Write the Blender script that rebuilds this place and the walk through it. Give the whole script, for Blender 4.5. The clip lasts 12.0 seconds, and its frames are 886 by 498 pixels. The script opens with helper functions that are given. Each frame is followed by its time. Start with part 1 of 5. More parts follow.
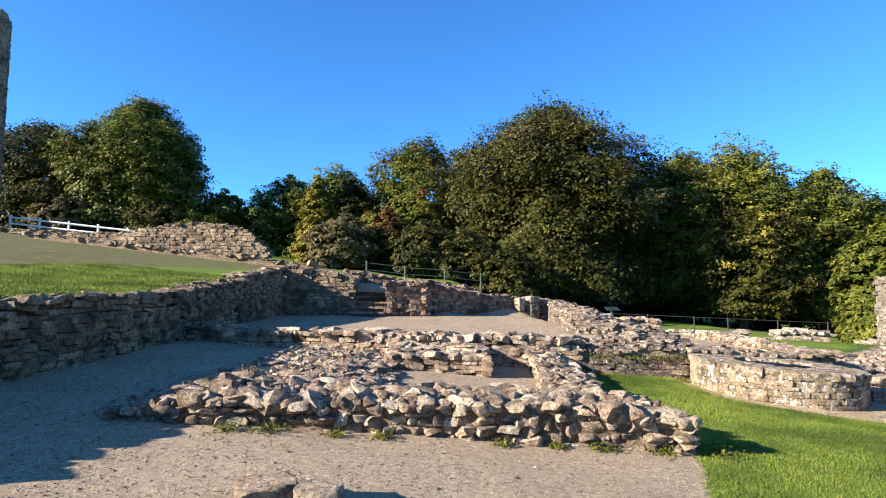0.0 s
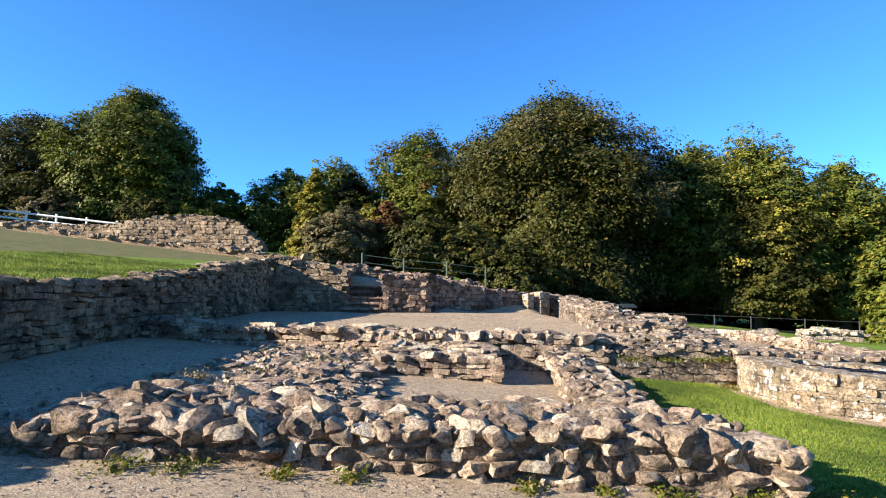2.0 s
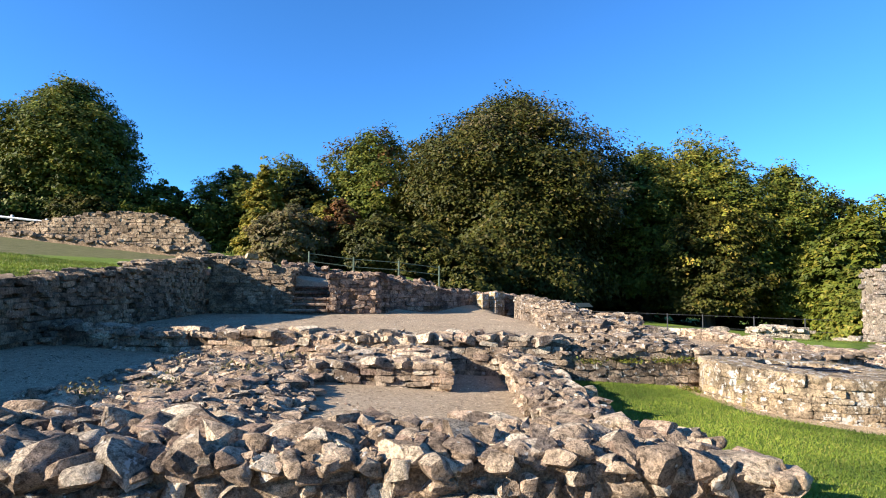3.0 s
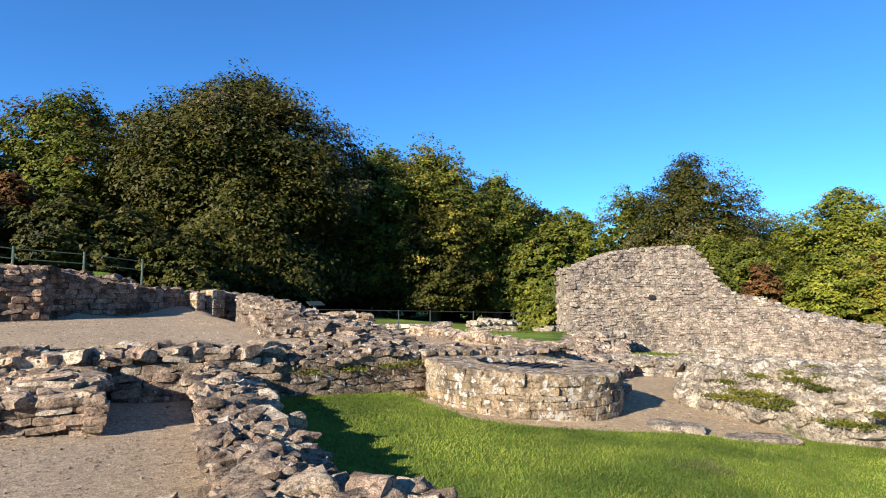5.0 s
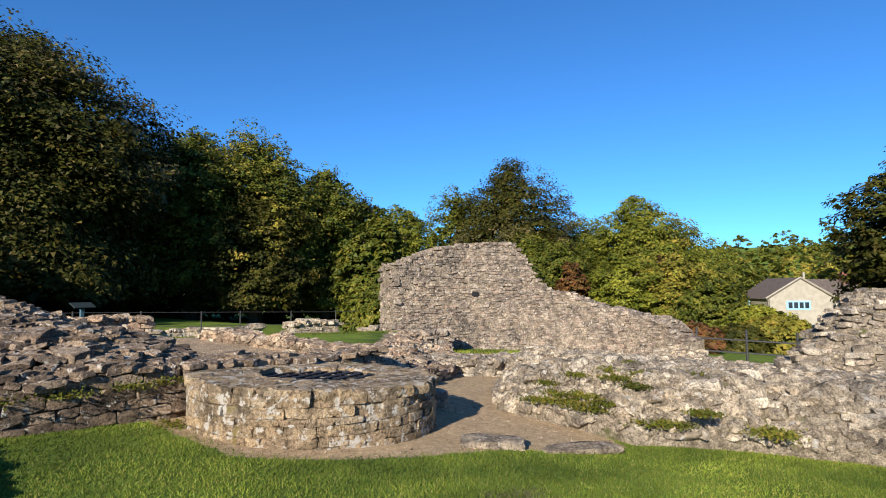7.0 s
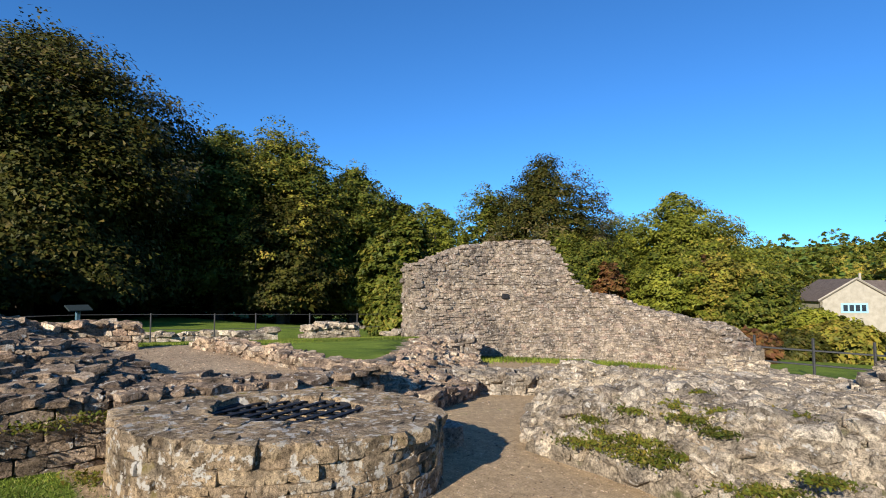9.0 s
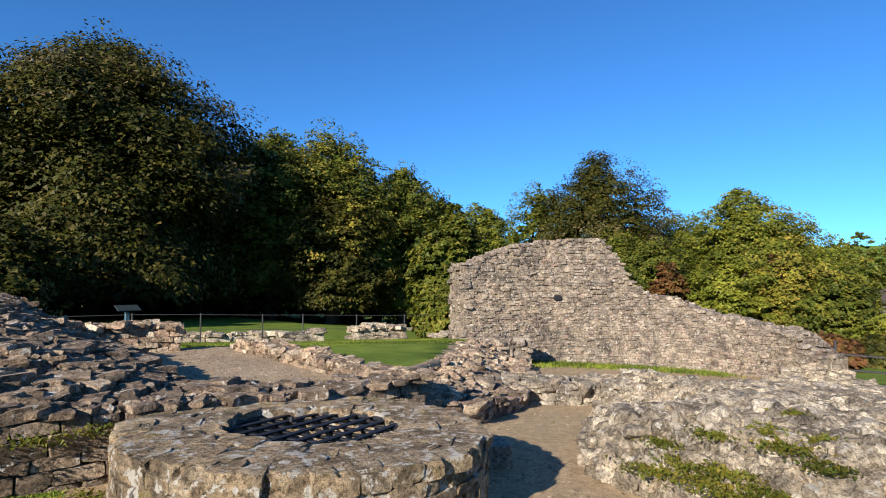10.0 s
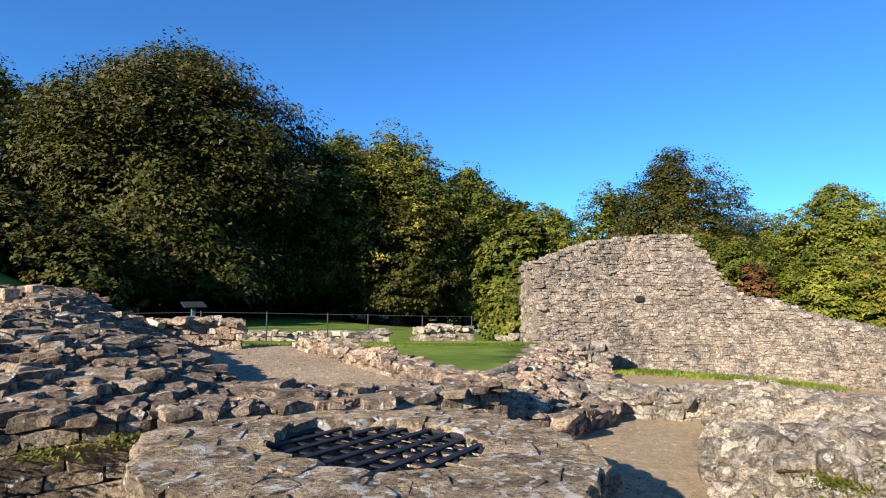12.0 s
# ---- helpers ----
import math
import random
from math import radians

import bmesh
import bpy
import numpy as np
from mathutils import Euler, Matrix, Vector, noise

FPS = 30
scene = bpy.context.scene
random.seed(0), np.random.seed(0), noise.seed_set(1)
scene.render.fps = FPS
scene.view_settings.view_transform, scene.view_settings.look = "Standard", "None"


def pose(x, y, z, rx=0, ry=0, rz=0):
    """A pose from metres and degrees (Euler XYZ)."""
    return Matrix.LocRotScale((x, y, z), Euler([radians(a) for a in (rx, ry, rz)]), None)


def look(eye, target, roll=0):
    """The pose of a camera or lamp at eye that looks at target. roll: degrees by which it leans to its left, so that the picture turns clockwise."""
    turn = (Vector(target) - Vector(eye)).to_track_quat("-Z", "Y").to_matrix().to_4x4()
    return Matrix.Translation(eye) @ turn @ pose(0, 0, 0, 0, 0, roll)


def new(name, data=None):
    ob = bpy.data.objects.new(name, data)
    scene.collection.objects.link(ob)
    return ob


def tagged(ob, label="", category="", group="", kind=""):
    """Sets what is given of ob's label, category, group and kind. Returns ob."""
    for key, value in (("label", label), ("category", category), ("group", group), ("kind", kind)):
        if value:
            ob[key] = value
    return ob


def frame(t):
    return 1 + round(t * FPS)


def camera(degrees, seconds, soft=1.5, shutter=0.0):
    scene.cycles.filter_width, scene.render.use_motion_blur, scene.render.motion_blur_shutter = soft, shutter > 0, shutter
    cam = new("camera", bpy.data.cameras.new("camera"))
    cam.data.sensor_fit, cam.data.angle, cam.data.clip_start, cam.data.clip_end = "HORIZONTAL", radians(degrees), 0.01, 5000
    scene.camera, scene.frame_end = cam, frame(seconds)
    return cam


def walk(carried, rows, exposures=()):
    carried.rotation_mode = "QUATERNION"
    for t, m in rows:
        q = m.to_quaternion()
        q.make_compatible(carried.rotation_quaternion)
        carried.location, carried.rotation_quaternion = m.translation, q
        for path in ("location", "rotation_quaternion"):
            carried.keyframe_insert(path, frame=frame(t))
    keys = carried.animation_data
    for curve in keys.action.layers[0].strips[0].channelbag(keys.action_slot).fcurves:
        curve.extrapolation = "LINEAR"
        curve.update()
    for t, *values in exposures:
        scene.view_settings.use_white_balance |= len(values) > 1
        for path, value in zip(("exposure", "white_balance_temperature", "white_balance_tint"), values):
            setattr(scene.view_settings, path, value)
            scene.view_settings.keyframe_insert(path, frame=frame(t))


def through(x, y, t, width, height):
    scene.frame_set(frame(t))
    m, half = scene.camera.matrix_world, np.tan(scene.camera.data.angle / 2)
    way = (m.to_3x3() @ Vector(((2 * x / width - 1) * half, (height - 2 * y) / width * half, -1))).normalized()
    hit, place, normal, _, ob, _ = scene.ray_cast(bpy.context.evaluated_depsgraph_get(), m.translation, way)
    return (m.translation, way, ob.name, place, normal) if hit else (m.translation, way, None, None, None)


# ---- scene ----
cam = camera(76.5, 12.0, soft=1.0)
PATH = [
    (0, (-0.266, -0.44, 1.313), (-0.206, 1.554, 1.455), 0.6),
    (0.5, (-0.276, 0.046, 1.268), (-0.224, 2.04, 1.407), 0.8),
    (1, (-0.215, 0.518, 1.209), (-0.163, 2.513, 1.348), 0.7),
    (1.5, (-0.163, 0.993, 1.179), (-0.119, 2.987, 1.318), 0.7),
    (2, (-0.169, 1.497, 1.118), (-0.119, 3.492, 1.258), 0.8),
    (2.5, (-0.074, 1.961, 1.052), (0.03, 3.953, 1.195), 0.7),
    (2.7, (-0.032, 2.128, 1.061), (0.103, 4.119, 1.206), 0.6),
    (4.3, (0.519, 3.365, 1.081), (1.227, 5.229, 1.226), 0.2),
    (4.5, (0.618, 3.501, 1.065), (1.411, 5.331, 1.213), 0.2),
    (5, (0.852, 3.777, 1.091), (1.907, 5.471, 1.231), 0.1),
    (5.5, (1.233, 4.023, 1.056), (2.504, 5.561, 1.199), -0.2),
    (6, (1.536, 4.315, 1.042), (2.923, 5.749, 1.176), -0.2),
    (6.5, (1.924, 4.522, 1.008), (3.4, 5.866, 1.142), -0.3),
    (6.7, (2.081, 4.621, 0.998), (3.581, 5.936, 1.134), -0.3),
    (8.3, (3.427, 5.442, 1.063), (4.901, 6.787, 1.197), -0.3),
    (8.5, (3.563, 5.525, 1.072), (5.015, 6.893, 1.206), -0.2),
    (9, (3.882, 5.829, 1.085), (5.302, 7.231, 1.22), -0.1),
    (9.5, (4.187, 6.111, 1.064), (5.574, 7.544, 1.202), 0.0),
    (10, (4.457, 6.326, 1.085), (5.746, 7.848, 1.223), -0.0),
    (10.5, (4.668, 6.642, 1.055), (5.891, 8.218, 1.197), 0.2),
    (11, (4.817, 6.926, 1.011), (6.014, 8.522, 1.153), 0.3),
    (11.5, (4.969, 7.225, 0.946), (6.119, 8.855, 1.089), 0.3),
    (12, (4.977, 7.321, 0.946), (6.086, 8.978, 1.095), 0.4),
]
walk(cam, [(t, look(eye, target, roll)) for t, eye, target, roll in PATH],
     [(0.0, 1.58), (2.5, 1.60), (4.5, 1.33), (6.0, 1.0), (6.7, 0.82), (9.5, 0.80), (10.5, 0.98), (12.0, 1.15)])

from mathutils import geometry

# ---------------------------------------------------------------- light
SUN_AZ = Vector((-0.945, -0.325, 0)).normalized()
SUN_EL = radians(21.5)
world = bpy.data.worlds.new("world")
scene.world = world
world.use_nodes = True
wn = world.node_tree.nodes
sky = wn.new("ShaderNodeTexSky")
sky.sky_type = "NISHITA"
sky.sun_disc = False
sky.sun_elevation = SUN_EL
sky.sun_rotation = radians(251)
sky.air_density, sky.dust_density, sky.ozone_density = 0.8, 0.0, 3.0
wn["Background"].inputs["Strength"].default_value = 0.069
deep = wn.new("ShaderNodeMix")
deep.data_type, deep.blend_type = "RGBA", "MULTIPLY"
deep.inputs[0].default_value = 1.0
deep.inputs[7].default_value = (0.47, 1.05, 1.56, 1)
world.node_tree.links.new(sky.outputs[0], deep.inputs[6])
world.node_tree.links.new(deep.outputs[2], wn["Background"].inputs[0])
sun = new("sun", bpy.data.lights.new("sun", "SUN"))
sun.data.energy, sun.data.angle, sun.data.color = 5.0, radians(0.53), (1.0, 0.92, 0.82)
sun.matrix_world = look(SUN_AZ * 50 + Vector((0, 0, 50 * math.tan(SUN_EL))), (0, 0, 0))

R = np.random.RandomState(7)


# ---------------------------------------------------------------- materials
class Nodes:
    """A small writer of node trees."""

    def __init__(self, name):
        self.mat = bpy.data.materials.new(name)
        self.mat.use_nodes = True
        self.tree = self.mat.node_tree
        self.bsdf = self.tree.nodes["Principled BSDF"]
        self.out = self.tree.nodes["Material Output"]

    def add(self, kind, **sets):
        n = self.tree.nodes.new(kind)
        for k, v in sets.items():
            n.inputs[k.replace("_", " ")].default_value = v
        return n

    def link(self, a, b):
        self.tree.links.new(a, b)

    def where(self):
        return self.tree.nodes.new("ShaderNodeNewGeometry").outputs["Position"]

    def noise(self, scale, detail=4, rough=0.55, vec=None):
        n = self.add("ShaderNodeTexNoise", Scale=scale, Detail=detail, Roughness=rough)
        self.link(vec or self.where(), n.inputs["Vector"])
        return n.outputs["Fac"]

    def ramp(self, fac, stops):
        n = self.tree.nodes.new("ShaderNodeValToRGB")
        while len(n.color_ramp.elements) < len(stops):
            n.color_ramp.elements.new(0.5)
        for e, (p, c) in zip(n.color_ramp.elements, stops):
            e.position = p
            e.color = (*c, 1) if len(c) == 3 else c
        self.link(fac, n.inputs[0])
        return n.outputs[0]

    def mix(self, fac, a, b, how="MIX"):
        n = self.tree.nodes.new("ShaderNodeMix")
        n.data_type, n.blend_type = "RGBA", how
        for socket, v in ((n.inputs[0], fac), (n.inputs[6], a), (n.inputs[7], b)):
            if isinstance(v, (int, float)):
                socket.default_value = v
            elif isinstance(v, tuple):
                socket.default_value = (*v, 1)
            else:
                self.link(v, socket)
        return n.outputs[2]

    def math(self, how, a, b=0.0):
        n = self.tree.nodes.new("ShaderNodeMath")
        n.operation = how
        for socket, v in zip(n.inputs, (a, b)):
            if isinstance(v, (int, float)):
                socket.default_value = v
            else:
                self.link(v, socket)
        return n.outputs[0]

    def pick(self):
        """A random number for each piece, whether an object of its own or an island of a joined mesh."""
        a = self.tree.nodes.new("ShaderNodeObjectInfo").outputs["Random"]
        b = self.tree.nodes.new("ShaderNodeNewGeometry").outputs["Random Per Island"]
        return self.math("FRACT", self.math("ADD", a, b))

    def bump(self, height, strength, distance):
        n = self.add("ShaderNodeBump", Strength=strength, Distance=distance)
        self.link(height, n.inputs["Height"])
        self.link(n.outputs[0], self.bsdf.inputs["Normal"])

    def done(self, colour, rough=0.9, spec=0.25, metal=0.0):
        if isinstance(colour, tuple):
            self.bsdf.inputs["Base Color"].default_value = (*colour, 1)
        else:
            self.link(colour, self.bsdf.inputs["Base Color"])
        self.bsdf.inputs["Roughness"].default_value = rough
        self.bsdf.inputs["Specular IOR Level"].default_value = spec
        self.bsdf.inputs["Metallic"].default_value = metal
        return self.mat


def warm(c):
    return (c[0] * 1.0, c[1] * 0.93, c[2] * 0.82)


def stone_material(name, tones, lichen=0.0, moss=0.0):
    """Weathered limestone: a tone for each stone, blotches, grain, pale lichen spots and a little moss."""
    n = Nodes(name)
    k = len(tones)
    c = n.ramp(n.pick(), [((i + 0.5) / k, warm(t)) for i, t in enumerate(tones)])
    blot = n.ramp(n.noise(4.0, 6, 0.65), [(0.39, (0.52, 0.51, 0.50)), (0.5, (0.94, 0.92, 0.89)), (0.60, (1.25, 1.22, 1.17))])
    c = n.mix(1.0, c, blot, "MULTIPLY")
    stain = n.ramp(n.noise(0.8, 4, 0.6), [(0.36, (0.66, 0.66, 0.68)), (0.5, (0.98, 0.97, 0.96)), (0.64, (1.16, 1.13, 1.08))])
    c = n.mix(1.0, c, stain, "MULTIPLY")
    pits = n.ramp(n.noise(26, 5, 0.75), [(0.39, (0.34, 0.32, 0.30)), (0.47, (0.92, 0.91, 0.89)), (0.60, (1.32, 1.30, 1.27))])
    c = n.mix(0.9, c, pits, "MULTIPLY")
    grain = n.ramp(n.noise(110, 3, 0.7), [(0.38, (0.62, 0.61, 0.59)), (0.62, (1.32, 1.3, 1.27))])
    c = n.mix(0.8, c, grain, "MULTIPLY")
    if moss:
        c = n.mix(n.ramp(n.noise(3.1, 4), [(0.66 - moss, (0, 0, 0)), (0.74 - moss, (1, 1, 1))]), c,
                  n.mix(n.noise(14), (0.16, 0.14, 0.05), (0.3, 0.22, 0.07)))
    if lichen:
        c = n.mix(n.ramp(n.noise(9.0, 6, 0.65), [(0.66 - lichen, (0, 0, 0)), (0.70 - lichen, (1, 1, 1))]), c,
                  n.mix(n.noise(30), (0.46, 0.42, 0.35), (0.68, 0.63, 0.54)))
    h = n.math("ADD", n.math("MULTIPLY", n.noise(14, 7, 0.7), 1.0), n.math("MULTIPLY", n.noise(45, 5, 0.7), 0.5))
    n.bump(h, 1.0, 0.075)
    return n.done(c, 0.95, 0.15)


RUBBLE = stone_material("rubble_stone", [(0.27, 0.22, 0.18), (0.44, 0.365, 0.30), (0.37, 0.30, 0.25), (0.52, 0.445, 0.37), (0.42, 0.325, 0.275), (0.47, 0.40, 0.33), (0.64, 0.585, 0.51)], lichen=0.035)
# grey limestone, tones lowered to deepen the shade on the retaining wall
GREY = stone_material("shade_darkened_grey_stone", [(0.20, 0.165, 0.13), (0.34, 0.28, 0.22), (0.27, 0.22, 0.17), (0.42, 0.36, 0.29), (0.30, 0.24, 0.19)], lichen=0.01)
WELL_TOP = stone_material("well_rim_mortar", [(0.30, 0.25, 0.19), (0.36, 0.30, 0.23)], lichen=0.115, moss=0.03)
WELL = stone_material("well_stone", [(0.34, 0.285, 0.215), (0.45, 0.385, 0.295), (0.32, 0.265, 0.205), (0.42, 0.345, 0.245), (0.38, 0.335, 0.27)], lichen=0.105, moss=0.05)
TALL = stone_material("tall_wall_stone", [(0.24, 0.22, 0.205), (0.37, 0.345, 0.325), (0.30, 0.275, 0.26), (0.46, 0.435, 0.41), (0.34, 0.29, 0.27)], lichen=0.06)
# brown-grey stone, toned down to paint shade on the heap's right slope
HEAP_STONE = stone_material("heap_stone", [(0.20, 0.165, 0.14), (0.32, 0.27, 0.23), (0.26, 0.215, 0.18), (0.40, 0.35, 0.305), (0.28, 0.23, 0.195)], lichen=0.07)
# reddish copy of the rubble tones, darkened to paint half shade
BACK_STONE_SHADED = stone_material("reddish_stone_half_shaded", [(0.20, 0.155, 0.135), (0.31, 0.24, 0.205), (0.25, 0.19, 0.165), (0.38, 0.31, 0.265)], lichen=0.015)
BANK = stone_material("bank_stone", [(0.31, 0.29, 0.26), (0.41, 0.385, 0.345), (0.35, 0.315, 0.275), (0.47, 0.445, 0.40), (0.60, 0.58, 0.54)], lichen=0.06)


def core_material(name, a, b, moss=0.0):
    n = Nodes(name)
    c = n.mix(n.ramp(n.noise(2.2, 6), [(0.35, (0, 0, 0)), (0.65, (1, 1, 1))]), warm(a), warm(b))
    c = n.mix(0.8, c, n.ramp(n.noise(45, 5, 0.7), [(0.39, (0.42, 0.40, 0.38)), (0.61, (1.38, 1.35, 1.28))]), "MULTIPLY")
    c = n.mix(0.9, c, n.ramp(n.noise(11, 6, 0.75), [(0.40, (0.5, 0.48, 0.46)), (0.60, (1.28, 1.26, 1.22))]), "MULTIPLY")
    if moss:
        c = n.mix(n.ramp(n.noise(1.7, 5), [(0.60 - moss, (0, 0, 0)), (0.70 - moss, (1, 1, 1))]), c,
                  n.mix(n.noise(30), (0.06, 0.075, 0.02), (0.15, 0.16, 0.045)))
    n.bump(n.math("ADD", n.noise(14, 7, 0.7), n.math("MULTIPLY", n.noise(70, 3), 0.4)), 1.0, 0.09)
    return n.done(c, 0.97, 0.1)


MORTAR = core_material("earth_and_mortar", (0.24, 0.19, 0.145), (0.38, 0.305, 0.24))
# wall core coloured dark to paint the shadow in the joints
JOINT_SHADE = core_material("joint_shade_core", (0.13, 0.10, 0.075), (0.22, 0.17, 0.13))
MORTAR_GREY = core_material("grey_mortar", (0.29, 0.26, 0.225), (0.44, 0.40, 0.355))
MORTAR_BANK = core_material("bank_mortar", (0.29, 0.265, 0.23), (0.45, 0.415, 0.365), moss=0.03)


def ground_material():
    n = Nodes("ground")
    att = n.tree.nodes.new("ShaderNodeVertexColor")
    att.layer_name = "cover"
    sep = n.tree.nodes.new("ShaderNodeSeparateColor")
    n.link(att.outputs[0], sep.inputs[0])
    rag = n.math("MULTIPLY", n.math("SUBTRACT", n.noise(2.6, 7, 0.7), 0.5), 0.9)
    edge = lambda v: n.ramp(n.math("ADD", v, rag), [(0.42, (0, 0, 0)), (0.58, (1, 1, 1))])
    gravel = n.mix(n.noise(0.8, 5), (0.345, 0.26, 0.17), (0.465, 0.37, 0.26))
    gravel = n.mix(0.85, gravel, n.ramp(n.noise(75, 3, 0.8), [(0.36, (0.4, 0.38, 0.36)), (0.5, (0.95, 0.93, 0.9)), (0.64, (1.5, 1.48, 1.42))]), "MULTIPLY")
    gravel = n.mix(0.8, gravel, n.ramp(n.noise(16, 6, 0.75), [(0.38, (0.62, 0.6, 0.57)), (0.62, (1.22, 1.2, 1.17))]), "MULTIPLY")
    dirt = n.mix(n.noise(1.6, 5), (0.40, 0.29, 0.17), (0.55, 0.42, 0.26))
    dirt = n.mix(0.6, dirt, n.ramp(n.noise(50, 4, 0.7), [(0.37, (0.5, 0.48, 0.45)), (0.63, (1.3, 1.27, 1.22))]), "MULTIPLY")
    dirt = n.mix(0.8, dirt, n.ramp(n.noise(9, 7, 0.7), [(0.33, (0.6, 0.58, 0.55)), (0.66, (1.2, 1.18, 1.15))]), "MULTIPLY")
    grass = n.mix(n.ramp(n.noise(1.1, 6, 0.6), [(0.3, (0, 0, 0)), (0.7, (1, 1, 1))]), (0.09, 0.14, 0.02), (0.20, 0.26, 0.04))
    grass = n.mix(0.8, grass, n.ramp(n.noise(110, 4, 0.8), [(0.37, (0.45, 0.45, 0.4)), (0.63, (1.45, 1.45, 1.35))]), "MULTIPLY")
    dry = n.mix(n.ramp(n.noise(2.2, 8, 0.75), [(0.35, (0, 0, 0)), (0.65, (1, 1, 1))]), (0.095, 0.10, 0.032), (0.21, 0.185, 0.085))
    dry = n.mix(0.8, dry, n.ramp(n.noise(22, 5, 0.75), [(0.33, (0.5, 0.5, 0.45)), (0.66, (1.3, 1.27, 1.2))]), "MULTIPLY")
    c = n.mix(edge(sep.outputs["Green"]), gravel, dirt)
    c = n.mix(edge(sep.outputs["Red"]), c, grass)
    c = n.mix(edge(sep.outputs["Blue"]), c, dry)
    n.bump(n.math("ADD", n.noise(60, 4, 0.7), n.noise(6, 3)), 0.8, 0.02)
    return n.done(c, 0.97, 0.1)


def leaf_material(name, tones, through=0.25):
    n = Nodes(name)
    k = len(tones)
    c = n.ramp(n.pick(), [((i + 0.5) / k, t) for i, t in enumerate(tones)])
    c = n.mix(0.7, c, n.ramp(n.noise(0.35, 3), [(0.35, (0.7, 0.72, 0.6)), (0.65, (1.2, 1.15, 1.0))]), "MULTIPLY")
    c = n.mix(0.9, c, n.ramp(n.noise(0.9, 3), [(0.38, (0.5, 0.55, 0.45)), (0.62, (1.45, 1.35, 1.1))]), "MULTIPLY")
    n.done(c, 0.6, 0.2)
    t = n.add("ShaderNodeBsdfTranslucent")
    n.link(c, t.inputs[0])
    m = n.add("ShaderNodeMixShader", Fac=through)
    n.link(n.bsdf.outputs[0], m.inputs[1])
    n.link(t.outputs[0], m.inputs[2])
    n.link(m.outputs[0], n.out.inputs[0])
    return n.mat


# dark olive leaves; on lower and back trees the tone also paints woodland shade
LEAF_DARK_SHADE = leaf_material("dark_and_shaded_leaves", [(0.040, 0.047, 0.008), (0.050, 0.056, 0.010), (0.072, 0.068, 0.012), (0.044, 0.049, 0.008), (0.088, 0.068, 0.016)], 0.15)
LEAF_MID = leaf_material("green_leaves", [(0.070, 0.095, 0.016), (0.100, 0.125, 0.020), (0.135, 0.150, 0.025), (0.080, 0.10, 0.016), (0.18, 0.16, 0.03)])
LEAF_LIGHT = leaf_material("light_leaves", [(0.13, 0.16, 0.022), (0.18, 0.20, 0.028), (0.22, 0.22, 0.035), (0.15, 0.16, 0.025)])
LEAF_YELLOW = leaf_material("yellow_leaves", [(0.20, 0.20, 0.035), (0.27, 0.23, 0.045), (0.16, 0.18, 0.03), (0.30, 0.22, 0.05)])
LEAF_RED = leaf_material("russet_leaves", [(0.17, 0.075, 0.035), (0.13, 0.055, 0.035), (0.20, 0.11, 0.04), (0.12, 0.08, 0.03)])
LEAF_BROWN = leaf_material("brown_twigs", [(0.13, 0.10, 0.06), (0.17, 0.135, 0.08), (0.10, 0.09, 0.045), (0.14, 0.13, 0.05)])
GRASS = leaf_material("grass_blades", [(0.10, 0.155, 0.022), (0.14, 0.205, 0.028), (0.18, 0.23, 0.04), (0.12, 0.17, 0.025), (0.22, 0.22, 0.065)], 0.3)
WEED = leaf_material("weed_leaves", [(0.08, 0.105, 0.015), (0.12, 0.135, 0.02), (0.10, 0.105, 0.02), (0.17, 0.14, 0.03)], 0.3)


def plain(name, a, b, scale=8.0, rough=0.8, metal=0.0, spec=0.3, depth=0.004):
    n = Nodes(name)
    c = n.mix(n.ramp(n.noise(scale, 6, 0.65), [(0.35, (0, 0, 0)), (0.65, (1, 1, 1))]), a, b)
    n.bump(n.noise(scale * 8, 4), 0.5, depth)
    return n.done(c, rough, spec, metal)


BARK = plain("bark", (0.055, 0.042, 0.03), (0.11, 0.09, 0.065), 6, 0.95, depth=0.02)
IRON = plain("black_painted_iron", (0.008, 0.008, 0.009), (0.02, 0.02, 0.022), 30, 0.6, spec=0.3)
DARK_RAIL = plain("dark_metal_rail", (0.02, 0.021, 0.022), (0.05, 0.05, 0.05), 20, 0.6)
WHITE_WOOD = plain("white_painted_wood", (0.62, 0.61, 0.58), (0.8, 0.79, 0.76), 12, 0.7)
SIGN_GREEN = plain("sign_panel", (0.02, 0.03, 0.03), (0.03, 0.04, 0.04), 20, 0.95, spec=0.05)
SIGN_BLUE = plain("sign_post_paint", (0.05, 0.11, 0.14), (0.07, 0.14, 0.17), 20, 0.5)
HOUSE_WALL = plain("house_limestone", (0.29, 0.26, 0.20), (0.38, 0.34, 0.27), 1.5, 0.9)
HOUSE_RENDER = plain("house_side_render", (0.30, 0.27, 0.19), (0.37, 0.33, 0.24), 1.5, 0.9)
ROOF = plain("clay_roof_tile", (0.085, 0.065, 0.052), (0.14, 0.11, 0.09), 2.5, 0.9)
BLUE_PAINT = plain("pale_blue_paint", (0.24, 0.45, 0.62), (0.30, 0.52, 0.70), 10, 0.6)
GLASS = plain("dark_window_glass", (0.015, 0.02, 0.03), (0.03, 0.04, 0.05), 3, 0.08, spec=0.6)
BRICK = plain("chimney_brick", (0.22, 0.09, 0.06), (0.30, 0.13, 0.09), 9, 0.9)
TWINE = plain("green_rope", (0.06, 0.09, 0.06), (0.10, 0.13, 0.09), 30, 0.8)
PAINT_WHITE = plain("white_lime_mark", (0.72, 0.72, 0.74), (0.85, 0.85, 0.86), 25, 0.8)
GROUND = ground_material()


